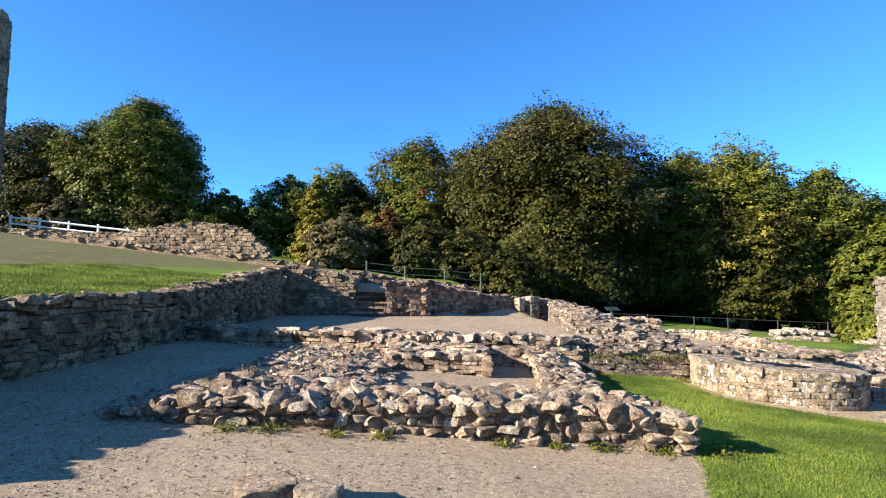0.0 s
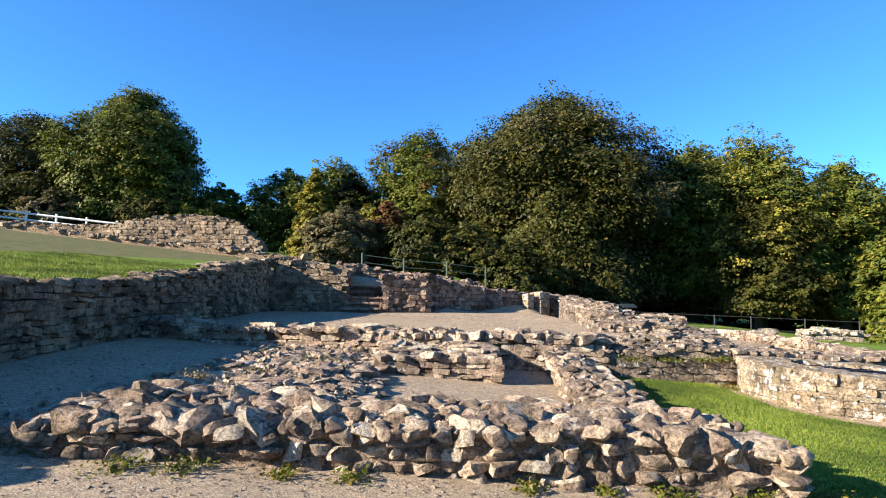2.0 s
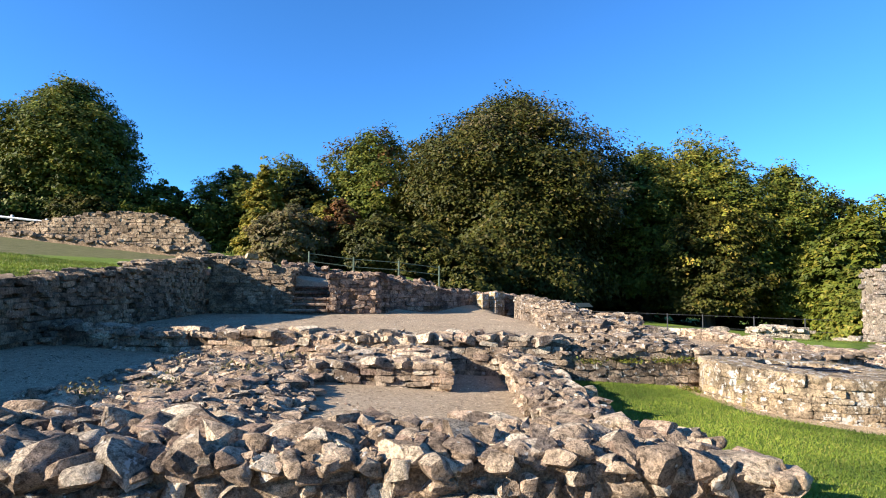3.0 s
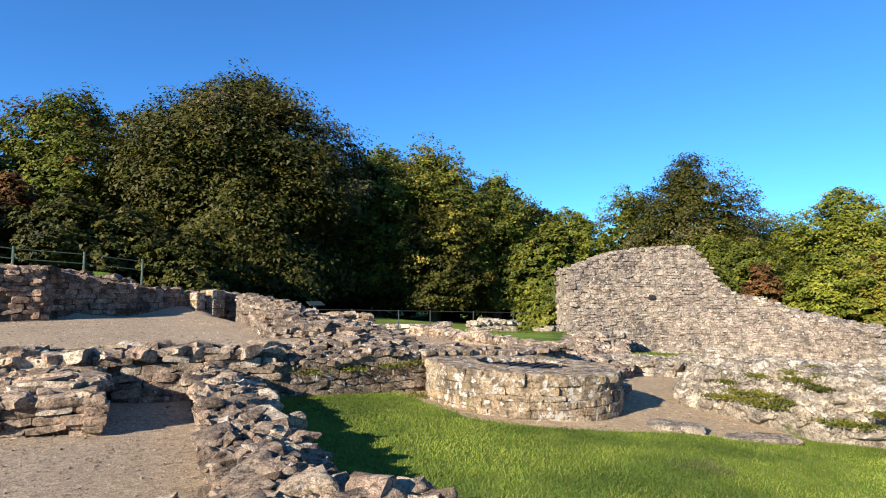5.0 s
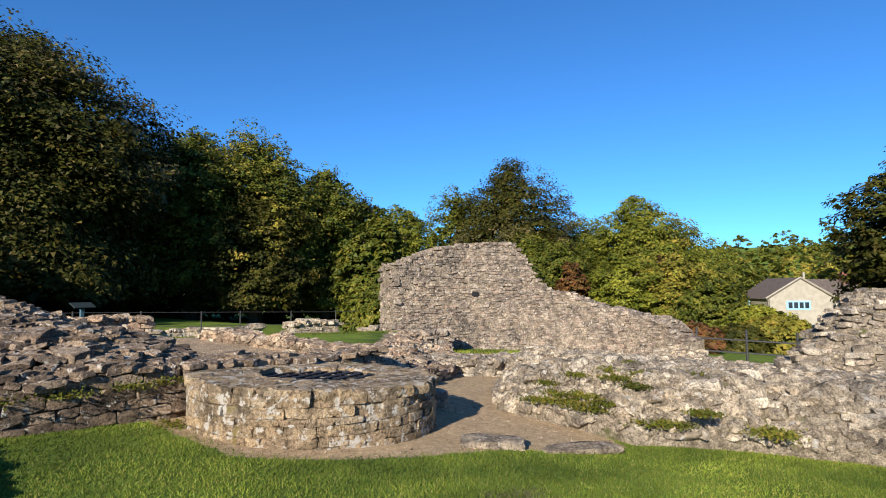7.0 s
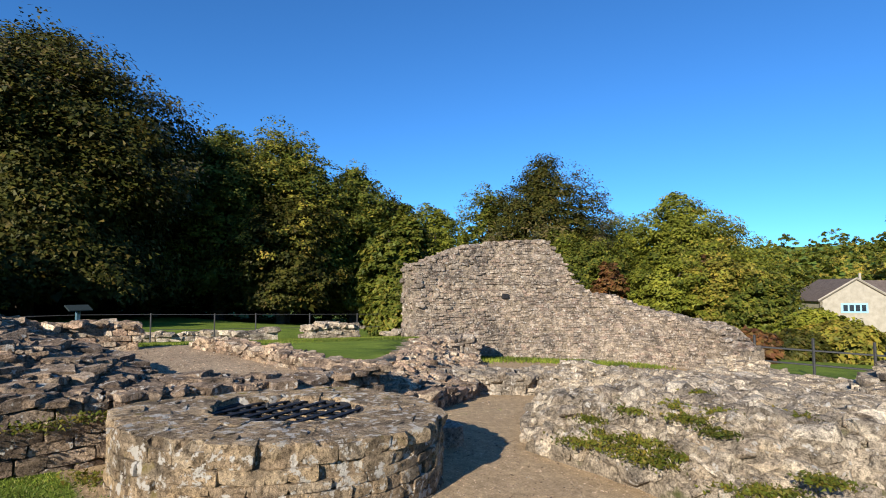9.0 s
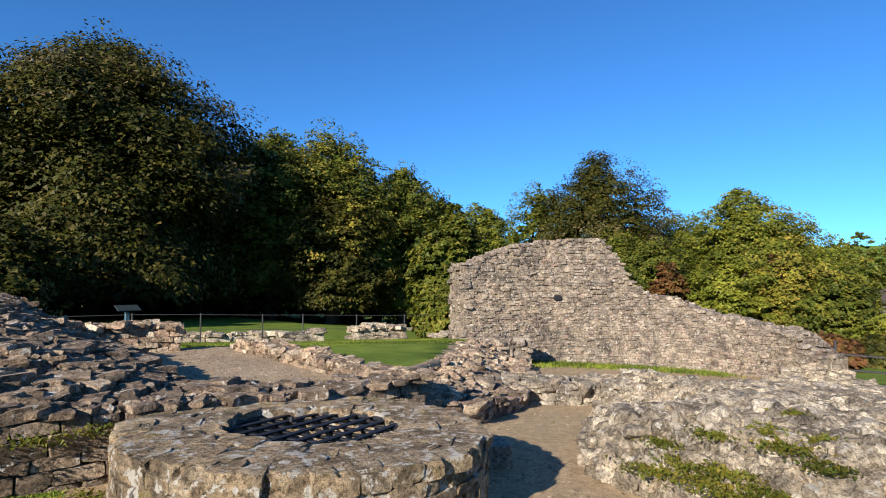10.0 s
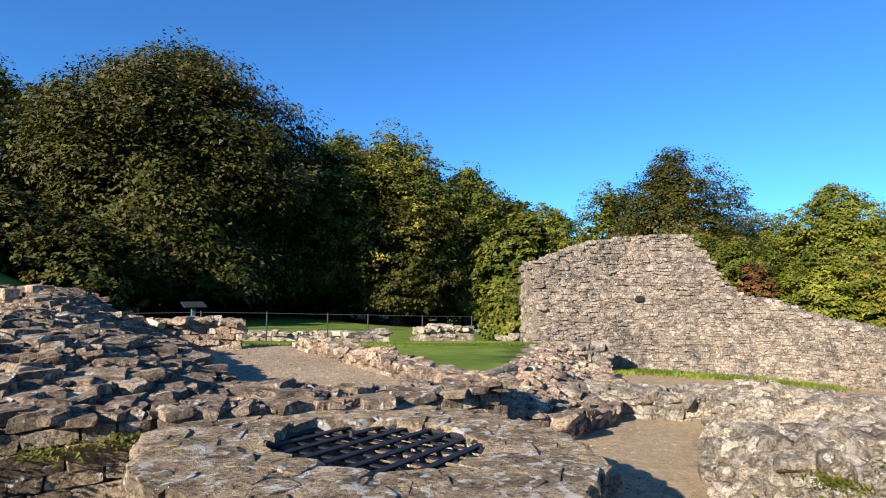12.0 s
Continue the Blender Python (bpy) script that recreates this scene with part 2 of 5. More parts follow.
# ---------------------------------------------------------------- mesh helpers
def mesh_object(name, verts, faces, material, parent=None, label="", category="", group="", kind="", smooth=False, sharp=None):
    me = bpy.data.meshes.new(name)
    me.from_pydata([tuple(v) for v in np.asarray(verts, float).tolist()], [], faces if isinstance(faces, list) else faces.tolist())
    me.materials.append(material)
    if smooth:
        me.polygons.foreach_set("use_smooth", [True] * len(me.polygons))
        if sharp:
            me.set_sharp_from_angle(angle=radians(sharp))
    me.update()
    ob = new(name, me)
    if parent:
        ob.parent = parent
    return tagged(ob, label, category, group, kind)


def part(name, bm, material, parent, label=""):
    me = bpy.data.meshes.new(name)
    bm.to_mesh(me)
    bm.free()
    me.materials.append(material)
    ob = new(name, me)
    ob.parent = parent
    return tagged(ob, label)


def thing(name, place=(0, 0, 0), label="", category="", group="", kind="", turn=0.0):
    ob = new(name)
    ob.empty_display_size = 0.1
    ob.matrix_world = pose(*place, 0, 0, turn)
    return tagged(ob, label, category, group, kind)


def box(bm, size, at, turn=(0, 0, 0), bevel=0.0):
    """A box, with its edges bevelled."""
    m = pose(*at, *turn) @ Matrix.Diagonal((*size, 1))
    made = bmesh.ops.create_cube(bm, size=1.0, matrix=m)["verts"]
    if bevel:
        edges = list({e for v in made for e in v.link_edges})
        bmesh.ops.bevel(bm, geom=edges, offset=bevel, segments=1, affect="EDGES", clamp_overlap=True)
    return bm


def boxed(size, at, turn=(0, 0, 0), bevel=0.0):
    return box(bmesh.new(), size, at, turn, bevel)


def tube(bm, points, radii, sides=7):
    """A tapered tube through points."""
    rings = []
    for i, (p, r) in enumerate(zip(points, radii)):
        p = Vector(p)
        d = Vector(points[min(i + 1, len(points) - 1)]) - Vector(points[max(i - 1, 0)])
        q = d.to_track_quat("Z", "Y")
        rings.append([bm.verts.new(p + q @ Vector((r * math.cos(a), r * math.sin(a), 0))) for a in np.linspace(0, 2 * math.pi, sides, endpoint=False)])
    for a, b in zip(rings, rings[1:]):
        for i in range(sides):
            bm.faces.new((a[i], a[(i + 1) % sides], b[(i + 1) % sides], b[i]))
    bm.faces.new(rings[0][::-1])
    bm.faces.new(rings[-1])
    return bm


def vnoise(x, y, seed=0):
    """Smooth value noise in the plane, -1 to 1."""
    x, y = np.asarray(x, float), np.asarray(y, float)
    xi, yi = np.floor(x), np.floor(y)
    fx, fy = x - xi, y - yi
    fx, fy = fx * fx * (3 - 2 * fx), fy * fy * (3 - 2 * fy)
    h = lambda a, b: np.modf(np.abs(np.sin(a * 127.1 + b * 311.7 + seed * 74.7) * 43758.5453))[0] * 2 - 1
    top = h(xi, yi) * (1 - fx) + h(xi + 1, yi) * fx
    low = h(xi, yi + 1) * (1 - fx) + h(xi + 1, yi + 1) * fx
    return top * (1 - fy) + low * fy


def fnoise(x, y, seed=0):
    return vnoise(x, y, seed) + 0.5 * vnoise(2.1 * x, 2.1 * y, seed + 1) + 0.25 * vnoise(4.3 * x, 4.3 * y, seed + 2)


def step(a, b, x):
    t = np.clip((np.asarray(x, float) - a) / (b - a), 0, 1)
    return t * t * (3 - 2 * t)


def line_dist(x, y, pts):
    """Distance from points to a polyline."""
    best = np.full(np.shape(x), 1e9)
    for (ax, ay), (bx, by) in zip(pts, pts[1:]):
        ex, ey = bx - ax, by - ay
        t = np.clip(((x - ax) * ex + (y - ay) * ey) / (ex * ex + ey * ey), 0, 1)
        best = np.minimum(best, np.hypot(x - ax - t * ex, y - ay - t * ey))
    return best


# ---------------------------------------------------------------- ground
def height(x, y):
    x, y = np.asarray(x, float), np.asarray(y, float)
    plane = -0.33 - 0.068 * np.clip(x, -6, 75) + 0.012 * np.clip(y - 6, -6, 8)
    # the floor beyond the cross wall lies higher
    terrace = 0.24 + 0 * x
    patch = -0.28 - 0.04 * np.clip(x - 9, 0, 40) - 0.07 * np.clip(y - 19.5, 0, 10)
    line = np.interp(x, [8.9, 9.6, 13.1, 17.6, 19.5, 40], [12.5, 13.4, 16.0, 20.2, 22.2, 23.0])
    high2 = step(-0.15, 0.2, y - line) * step(4.6, 5.6, x) * (1 - step(22, 30, x))
    z = plane * (1 - high2) + patch * high2
    on = step(12.3, 12.7, y) * (1 - step(3.8, 5.8, x))
    z = z * (1 - on) + terrace * on
    # behind the back wall the hill rises
    behind = step(21.6, 23.5, y + 0.35 * np.clip(-1.7 - x, -3, 0) * 1.6) * (1 - step(1.0, 6.0, x))
    z = z + behind * (0.9 + 0.05 * np.clip(y - 23, 0, 40))
    # the plateau held by the retaining wall
    up = 1.05 + 0.05 * (np.clip(y, -30, 60) - 9) + 0.1 * np.clip(-6 - x, 0, 60)
    up = np.minimum(up, np.interp(y, [1.4, 3.2, 4.2, 6.5, 8.0], [-0.2, 0.6, 0.86, 0.95, 9.0]) + 0.1 * np.clip(-6 - x, 0, 60))
    z = np.where(x < -5.85, np.maximum(z, up), z)
    blend = step(-5.8, 2.0, x) * step(22.5, 26, y)
    z = np.where((x >= -5.85) & (y > 22.5), np.where(x < 2.0, (1 - blend) * np.maximum(z, up * (1 - step(-5.8, 2.0, x)) + z * step(-5.8, 2.0, x)) + blend * z, z), z)
    # far hills
    far = np.hypot(x, y)
    z = z + 34 * step(130, 420, far) + 10 * step(60, 130, y) * (1 - step(10, 60, x))
    near = np.clip(1 - far / 60, 0, 1)
    return z + 0.018 * fnoise(x * 0.9, y * 0.9, 3) * near


LAWN_EDGE = [(0.6, -6.0), (1.3, 1.0), (2.0, 4.0), (2.55, 5.2), (2.85, 6.1), (2.5, 7.2), (2.55, 9.0), (2.9, 12.4)]


def cover(x, y):
    """How much grass, bare earth and dry grass covers the ground."""
    ex = np.interp(y, [p[1] for p in LAWN_EDGE], [p[0] for p in LAWN_EDGE])
    grass = step(-0.12, 0.12, x - ex) * (1 - step(12.3, 12.6, y))
    path = np.interp(x, [4, 5.2, 6.0, 6.9, 7.6, 8.3, 9.0, 9.6, 14], [10.2, 9.9, 9.2, 8.8, 8.5, 7.85, 7.65, 8.4, 14])
    earth = step(-0.15, 0.25, y - path) * step(4.9, 5.4, x) * (1 - step(12.0, 12.6, y))
    grass = grass * (1 - earth)
    line = np.interp(x, [8.9, 9.6, 13.1, 17.6, 19.5, 40], [12.5, 13.4, 16.0, 20.2, 22.2, 23.0])
    grass = np.maximum(grass, step(0.2, 0.6, y - line) * step(9.3, 9.7, x))
    grass = np.maximum(grass, step(20.4, 20.9, y) * step(7.9, 8.4, x))
    grass = np.maximum(grass, step(30, 33, y))
    grass = np.maximum(grass, step(26, 34, x) + step(0, 1, -8 - y))
    grass = np.maximum(grass, step(5.85, 6.3, -x) * (1 - step(11.0, 15.0, -x + 0.25 * (y - 10))))
    dry = step(11.0, 14.0, -x + 0.25 * (y - 10)) * (1 - step(44, 46, y)) * step(5.9, 6.0, -x)
    dry = np.maximum(dry, 0.6 * np.exp(-((x - 6.3) ** 2 + (y - 7.4) ** 2) / 0.5))
    grass = np.maximum(grass, 1.0 * (1 - step(0.9, 1.7, line_dist(x, y, [(17.9, 21.2), (21.0, 19.85), (23.2, 18.4), (24.4, 17.3)]))))
    inner = (x > 9.5) & (x < 26) & (y < line + 0.2) & (y > 6.9 - 2.2 * (x - 9.85))
    earth = np.maximum(earth, np.where(inner, step(9.5, 10.2, x) * step(2, 4, y), 0))
    grass = np.where(inner & (y > 4) & (y < 16.3), grass * 0.3, grass)
    return np.clip(grass, 0, 1), np.clip(earth, 0, 1), np.clip(dry, 0, 1)


def spaced(lo, hi, step_near):
    far = np.array([1.0, 2, 3.2, 4.6, 6.4, 8.6, 11.5, 15, 20, 27, 36, 50, 70, 100, 140, 200, 300, 450, 700, 1100, 1700])
    return np.concatenate([lo - far[::-1], np.arange(lo, hi + 1e-6, step_near), hi + far])


def build_ground():
    xs, ys = spaced(-7.0, 12.0, 0.13), spaced(-1.0, 24.0, 0.15)
    gx, gy = np.meshgrid(xs, ys)
    gz = height(gx, gy)
    n, m = len(xs), len(ys)
    i = np.arange(n * m).reshape(m, n)
    faces = np.stack([i[:-1, :-1], i[:-1, 1:], i[1:, 1:], i[1:, :-1]], -1).reshape(-1, 4)
    ob = mesh_object("ground", np.stack([gx, gy, gz], -1).reshape(-1, 3), faces, GROUND, smooth=True, kind="structure",
                     label="gravel, mown grass and bare earth sloping ground", category="ground")
    g, e, d = cover(gx, gy)
    layer = ob.data.color_attributes.new("cover", "FLOAT_COLOR", "POINT")
    layer.data.foreach_set("color", np.stack([g, e, d, np.ones_like(g)], -1).reshape(-1))
    return ob


ground = build_ground()


# ---------------------------------------------------------------- stones
def stone_shape(rng, block):
    """A worn stone as a convex hull within a unit box; block: squarish, else rounder."""
    bm = bmesh.new()
    for corner in ((x, y, z) for x in (-1, 1) for y in (-1, 1) for z in (-1, 1)):
        cut = rng.uniform(0.16, 0.46) if block else rng.uniform(0.28, 0.62)
        shift = rng.normal(0, 0.05 if block else 0.08, 3)
        for axis in range(3):
            p = np.array(corner, float)
            p[axis] *= 1 - cut * rng.uniform(0.7, 1.5)
            bm.verts.new(Vector((p + shift + rng.normal(0, 0.02, 3)) * 0.5))
    hull = bmesh.ops.convex_hull(bm, input=bm.verts)
    inside = [v for v in bm.verts if not v.link_faces]
    bmesh.ops.delete(bm, geom=inside, context="VERTS")
    bmesh.ops.recalc_face_normals(bm, faces=bm.faces)
    bm.verts.index_update()
    v = np.array([tuple(p.co) for p in bm.verts])
    f = np.array([[p.index for p in q.verts] for q in bm.faces])
    bm.free()
    return v, f


def lump_shape(rng):
    """A larger stone seen near by: rounded, pitted and knobbly."""
    bm = bmesh.new()
    bmesh.ops.create_icosphere(bm, subdivisions=2, radius=1.0)
    off = Vector(rng.uniform(0, 50, 3))
    power = rng.uniform(0.42, 0.68)
    cuts = [(Vector(rng.normal(size=3)).normalized(), rng.uniform(0.55, 0.85)) for _ in range(8)]
    for p in bm.verts:
        d = p.co.normalized()
        q = Vector([math.copysign(abs(c) ** power, c) for c in d]) * 0.6
        for n, reach in cuts:
            over = q.dot(n) - reach * 0.6
            if over > 0:
                q -= n * over * 0.95
        p.co = q * (1 + 0.18 * noise.noise(d * 1.7 + off) + 0.16 * noise.noise(d * 4.1 + off)) * 1.06
    bm.verts.index_update()
    v = np.array([tuple(p.co) for p in bm.verts])
    f = np.array([[p.index for p in q.verts] for q in bm.faces])
    bm.free()
    return v, f


SHAPES = {"block": [stone_shape(R, True) for _ in range(16)], "rough": [stone_shape(R, False) for _ in range(16)], "lump": [lump_shape(R) for _ in range(16)]}
STONE_MESHES = {}


def stone_mesh(kind, i, material):
    key = (kind, i, material.name)
    if key not in STONE_MESHES:
        v, f = SHAPES[kind][i]
        me = bpy.data.meshes.new("stone")
        me.from_pydata(v.tolist(), [], f.tolist())
        me.polygons.foreach_set("use_smooth", [True] * len(me.polygons))
        me.set_sharp_from_angle(angle=radians(34))
        me.materials.append(material)
        STONE_MESHES[key] = me
    return STONE_MESHES[key]


def frame_of(out, up=(0, 0, 1)):
    """Columns: along, outward, upward."""
    out = np.array(out, float) / np.linalg.norm(out)
    up = np.array(up, float)
    along = np.cross(out, up)
    along /= np.linalg.norm(along)
    return np.stack([along, out, np.cross(along, out)], 1)


def jitter(rng, amount):
    a = rng.normal(0, amount, 3)
    ca, sa = np.cos(a), np.sin(a)
    x = np.array([[1, 0, 0], [0, ca[0], -sa[0]], [0, sa[0], ca[0]]])
    y = np.array([[ca[1], 0, sa[1]], [0, 1, 0], [-sa[1], 0, ca[1]]])
    z = np.array([[ca[2], -sa[2], 0], [sa[2], ca[2], 0], [0, 0, 1]])
    return x @ y @ z


class Stones:
    """Stones of one wall: gathered, then laid as single pieces nearest to a place of the plan, the rest joined."""

    def __init__(self, kind="block"):
        self.rows, self.kind = [], kind

    def put(self, at, turn, size, kind=None):
        self.rows.append((np.array(at, float), turn @ np.diag(size), kind or self.kind, R.randint(16)))

    def face(self, path, length, low, high, course=0.12, wide=(0.14, 0.38), depth=0.16, proud=0.02, tilt=0.05, kind=None, uneven=0.35, gaps=0.03):
        """Courses of stones on a face. path(s) gives x, y and the outward direction."""
        z0 = min(low(s) for s in np.linspace(0, length, 12))
        z1 = max(high(s) for s in np.linspace(0, length, 24))
        z = z0
        while z < z1:
            ch = course * R.uniform(1 - uneven, 1 + uneven)
            s = -R.uniform(0, wide[1])
            while s < length:
                w = R.uniform(*wide)
                mid = s + w / 2
                if R.uniform() > gaps and 0 < mid < length and low(mid) - ch * 0.6 < z and z + ch * 0.55 < high(mid) + R.uniform(-0.3, 0.4) * ch:
                    x, y, nx, ny = path(mid)
                    out = (nx, ny, 0)
                    p = R.uniform(-0.9, 1.0) * proud
                    at = np.array((x, y, z + ch / 2)) + np.array(out) * (p - depth / 2)
                    self.put(at, frame_of(out) @ jitter(R, tilt), (w * 0.96, depth, ch * R.uniform(0.86, 1.02)), kind)
                s += w
            z += ch

    def top(self, inside, box_, z, cell=0.19, size=(0.12, 0.30), flat=0.5, tilt=0.22, sink=0.35, kind="rough", keep=1.0):
        """Stones lying over a surface z(x, y) wherever inside(x, y)."""
        x0, y0, x1, y1 = box_
        for cx in np.arange(x0, x1, cell):
            for cy in np.arange(y0, y1, cell * 0.85):
                x, y = cx + R.uniform(-0.5, 0.5) * cell, cy + R.uniform(-0.5, 0.5) * cell
                if R.uniform() > keep or not inside(x, y):
                    continue
                w = R.uniform(*size) if R.uniform() > 0.12 else size[1] * R.uniform(1.0, 1.35)
                h = w * flat * R.uniform(0.6, 1.15)
                a = R.uniform(0, math.pi)
                turn = frame_of((math.cos(a), math.sin(a), 0)) @ jitter(R, tilt)
                self.put((x, y, float(z(x, y)) + h * (0.5 - sink)), turn, (w, w * R.uniform(0.55, 0.95), h), kind)

    def lay(self, parent, material, near=(0, 5), singles=300, name="stone"):
        rows = sorted(self.rows, key=lambda r: (r[0][0] - near[0]) ** 2 + (r[0][1] - near[1]) ** 2)
        inv = parent.matrix_world.inverted()
        for at, turn, kind, i in rows[:singles]:
            ob = new(name, stone_mesh(kind, i, material))
            m = Matrix(turn.tolist()).to_4x4()
            m.translation = Vector(at)
            ob.parent = parent
            ob.matrix_basis = inv @ m
        if rows[singles:]:
            vs, fs, k = [], [], 0
            for at, turn, kind, i in rows[singles:]:
                v, f = SHAPES[kind][i]
                vs.append(v @ turn.T + at)
                fs.append(f + k)
                k += len(v)
            v = np.concatenate(vs) - np.array(parent.matrix_world.translation)
            mesh_object("small_stones", v, np.concatenate(fs), material, parent, kind="stuff", smooth=True, sharp=34)


def straight(p, q, side=1):
    """A face from p to q that looks to the right of its run (side 1) or to the left (-1)."""
    p, q = np.array(p, float), np.array(q, float)
    d = (q - p) / np.linalg.norm(q - p)
    return (lambda s: (*(p + d * s), d[1] * side, -d[0] * side)), float(np.linalg.norm(q - p))


def shrunk(pts, by):
    """A polygon (counter-clockwise) drawn in by a distance."""
    out, n = [], len(pts)
    for i in range(n):
        a, p, c = (np.array(pts[k % n], float) for k in (i - 1, i, i + 1))
        d, e = (p - a) / np.linalg.norm(p - a), (c - p) / np.linalg.norm(c - p)
        m = np.array((-d[1], d[0])) + np.array((-e[1], e[0]))
        out.append(p + m * by / max(0.5, 1 + d @ e))
    return out


def mound(name, pts, z, material, cell=0.14, inset=0.045, skirt=0.4, **tags):
    """A rubble core: a rough surface z(x, y) over a polygon, closed by sides that go down into the ground."""
    ring = []
    p = shrunk(pts, inset)
    for a, c in zip(p, p[1:] + p[:1]):
        n = max(1, int(np.linalg.norm(c - a) / cell))
        ring += [tuple(a + (c - a) * k / n) for k in range(n)]
    inside, (x0, y0, x1, y1) = polygon([tuple(q) for q in shrunk(pts, inset + 0.6 * cell)])
    grid = [(x + cell * 0.3 * float(vnoise(x * 7, y * 7, 3)), y + cell * 0.3 * float(vnoise(x * 7, y * 7, 4))) for x in np.arange(x0, x1, cell) for y in np.arange(y0, y1, cell)]
    grid = [q for q in grid if inside(*q)]
    n = len(ring)
    co, _, tris, *_ = geometry.delaunay_2d_cdt([Vector(q) for q in ring + grid], [], [list(range(n))], 1, 1e-5)
    verts = [(q.x, q.y, float(z(q.x, q.y)) + 0.03 * float(fnoise(q.x * 4, q.y * 4, 9))) for q in co]
    faces = [list(t) for t in tris]
    levels = 4
    base = len(verts)
    for k in range(1, levels + 1):
        for i, (x, y) in enumerate(ring):
            top, low = verts[i][2], float(height(x, y)) - skirt
            w = 0.0 if k == levels else 0.03
            verts.append((x + w * float(vnoise(x * 6 + k, y * 6, 5)), y + w * float(vnoise(x * 6, y * 6 + k, 6)), top + (low - top) * k / levels))
    for k in range(levels):
        for i in range(n):
            j = (i + 1) % n
            up = (i, j) if k == 0 else (base + (k - 1) * n + i, base + (k - 1) * n + j)
            faces.append([up[0], base + k * n + i, base + k * n + j, up[1]])
    return mesh_object(name, verts, faces, material, smooth=True, sharp=50, **tags)


def polygon(pts):
    def inside(x, y):
        hit = False
        for (ax, ay), (bx, by) in zip(pts, pts[1:] + pts[:1]):
            if (ay > y) != (by > y) and x < (bx - ax) * (y - ay) / (by - ay) + ax:
                hit = not hit
        return hit
    return inside, (min(p[0] for p in pts), min(p[1] for p in pts), max(p[0] for p in pts), max(p[1] for p in pts))


def faced(stones, pts, edges, low, high, **how):
    """Faces on some edges of a polygon that runs counter-clockwise."""
    for i in edges:
        path, length = straight(pts[i], pts[(i + 1) % len(pts)], 1)
        stones.face(path, length, lambda s: low(*path(s)[:2]), lambda s: high(*path(s)[:2]), **how)


# ---------------------------------------------------------------- ruined walls
def ruin(name, pts, z, edges, core, material, near, label, top=None, face=None, singles=300, fill=0.14, inset=0.06):
    inside, extent = polygon(pts)
    body = mound(name, pts, z, core, inset=inset, kind="structure", label=label, category="wall")
    st = Stones()
    if face is not False:
        faced(st, pts, edges, lambda x, y: float(height(x, y)) - 0.05, lambda x, y: z(x, y) + 0.02, **(face or {}))
    if top is not False:
        st.top(inside, extent, z, **(top or {}))
        if fill:
            st.top(inside, extent, z, cell=fill, size=(0.045, 0.12), flat=0.55, tilt=0.4, sink=0.2, kind="block")
    st.lay(body, material, near, singles)
    return body


# front wall, running across before the camera
FRONT = [(-3.8, 5.75), (-2.95, 5.72), (-0.9, 5.88), (1.1, 5.92), (2.80, 5.92), (2.6, 6.4), (2.42, 6.95), (1.0, 7.25), (-1.0, 7.4), (-3.4, 7.3), (-3.9, 6.6)]
ruin("wall_front", FRONT, lambda x, y: -0.02 - 0.035 * x + 0.05 * fnoise(x * 1.3, y * 1.3, 2) - 0.10 * step(6.6, 7.3, y) - 0.2 * step(2.7, 3.8, -x), range(11), MORTAR, RUBBLE, (0.5, 5.5),
     "low ruined wall of loose tan rubble stones", top=dict(cell=0.155, size=(0.11, 0.27), flat=0.62, tilt=0.24, sink=0.40, kind="lump"),
     face=dict(course=0.12, wide=(0.11, 0.27), depth=0.24, proud=0.045, tilt=0.12, kind="lump", gaps=0.0), singles=420, fill=0.11)
# right wall, running back from the front corner
RIGHT = [(2.42, 6.9), (2.38, 7.5), (2.44, 8.5), (2.63, 10.2), (2.86, 11.95), (1.98, 11.95), (1.9, 10.5), (1.66, 8.7), (1.5, 7.15)]
ruin("wall_inner_right", RIGHT, lambda x, y: -0.10 + 0.012 * (y - 7) - 0.17 * step(1.9, 2.5, x - 0.09 * (y - 8)) + 0.04 * fnoise(x * 1.5, y * 1.5, 6), range(9), MORTAR, RUBBLE, (2.4, 6.5),
     "low ruined rubble wall beside mown grass", top=dict(cell=0.15, size=(0.10, 0.27), flat=0.45, tilt=0.2, sink=0.42, kind="lump"),
     face=dict(course=0.13, wide=(0.14, 0.34), depth=0.2, proud=0.04, tilt=0.1, kind="lump"), fill=0.1)
# rubble spread between the front wall and the cross wall
SPREAD = [(-3.5, 7.3), (-0.9, 7.35), (-0.75, 8.5), (-0.9, 10.4), (-1.0, 12.0), (-3.2, 12.3)]
ruin("wall_spread", SPREAD, lambda x, y: -0.13 + 0.012 * (y - 7) - 0.03 * x + 0.04 * fnoise(x * 1.2, y * 1.2, 8) - 0.12 * step(-1.6, -0.8, x), range(6), MORTAR, RUBBLE, (-1.5, 7),
     "spread of sunken rubble stones and dry weeds", top=dict(cell=0.19, size=(0.10, 0.30), flat=0.36, tilt=0.14, sink=0.42, kind="lump"), face=False, fill=0.11)
# squared block against the cross wall
BLOCK = [(-1.0, 10.45), (0.98, 10.35), (1.02, 11.95), (-0.95, 12.0)]
ruin("wall_block", BLOCK, lambda x, y: 0.02 + 0.06 * step(11.2, 11.9, y) + 0.03 * fnoise(x * 2, y * 2, 5), range(4), JOINT_SHADE, RUBBLE, (0, 10),
     "stub of coursed rubble wall with a clean end", top=dict(cell=0.17, size=(0.12, 0.28), flat=0.4, tilt=0.15),
     face=dict(course=0.085, wide=(0.14, 0.36), depth=0.18, proud=0.03, tilt=0.06))
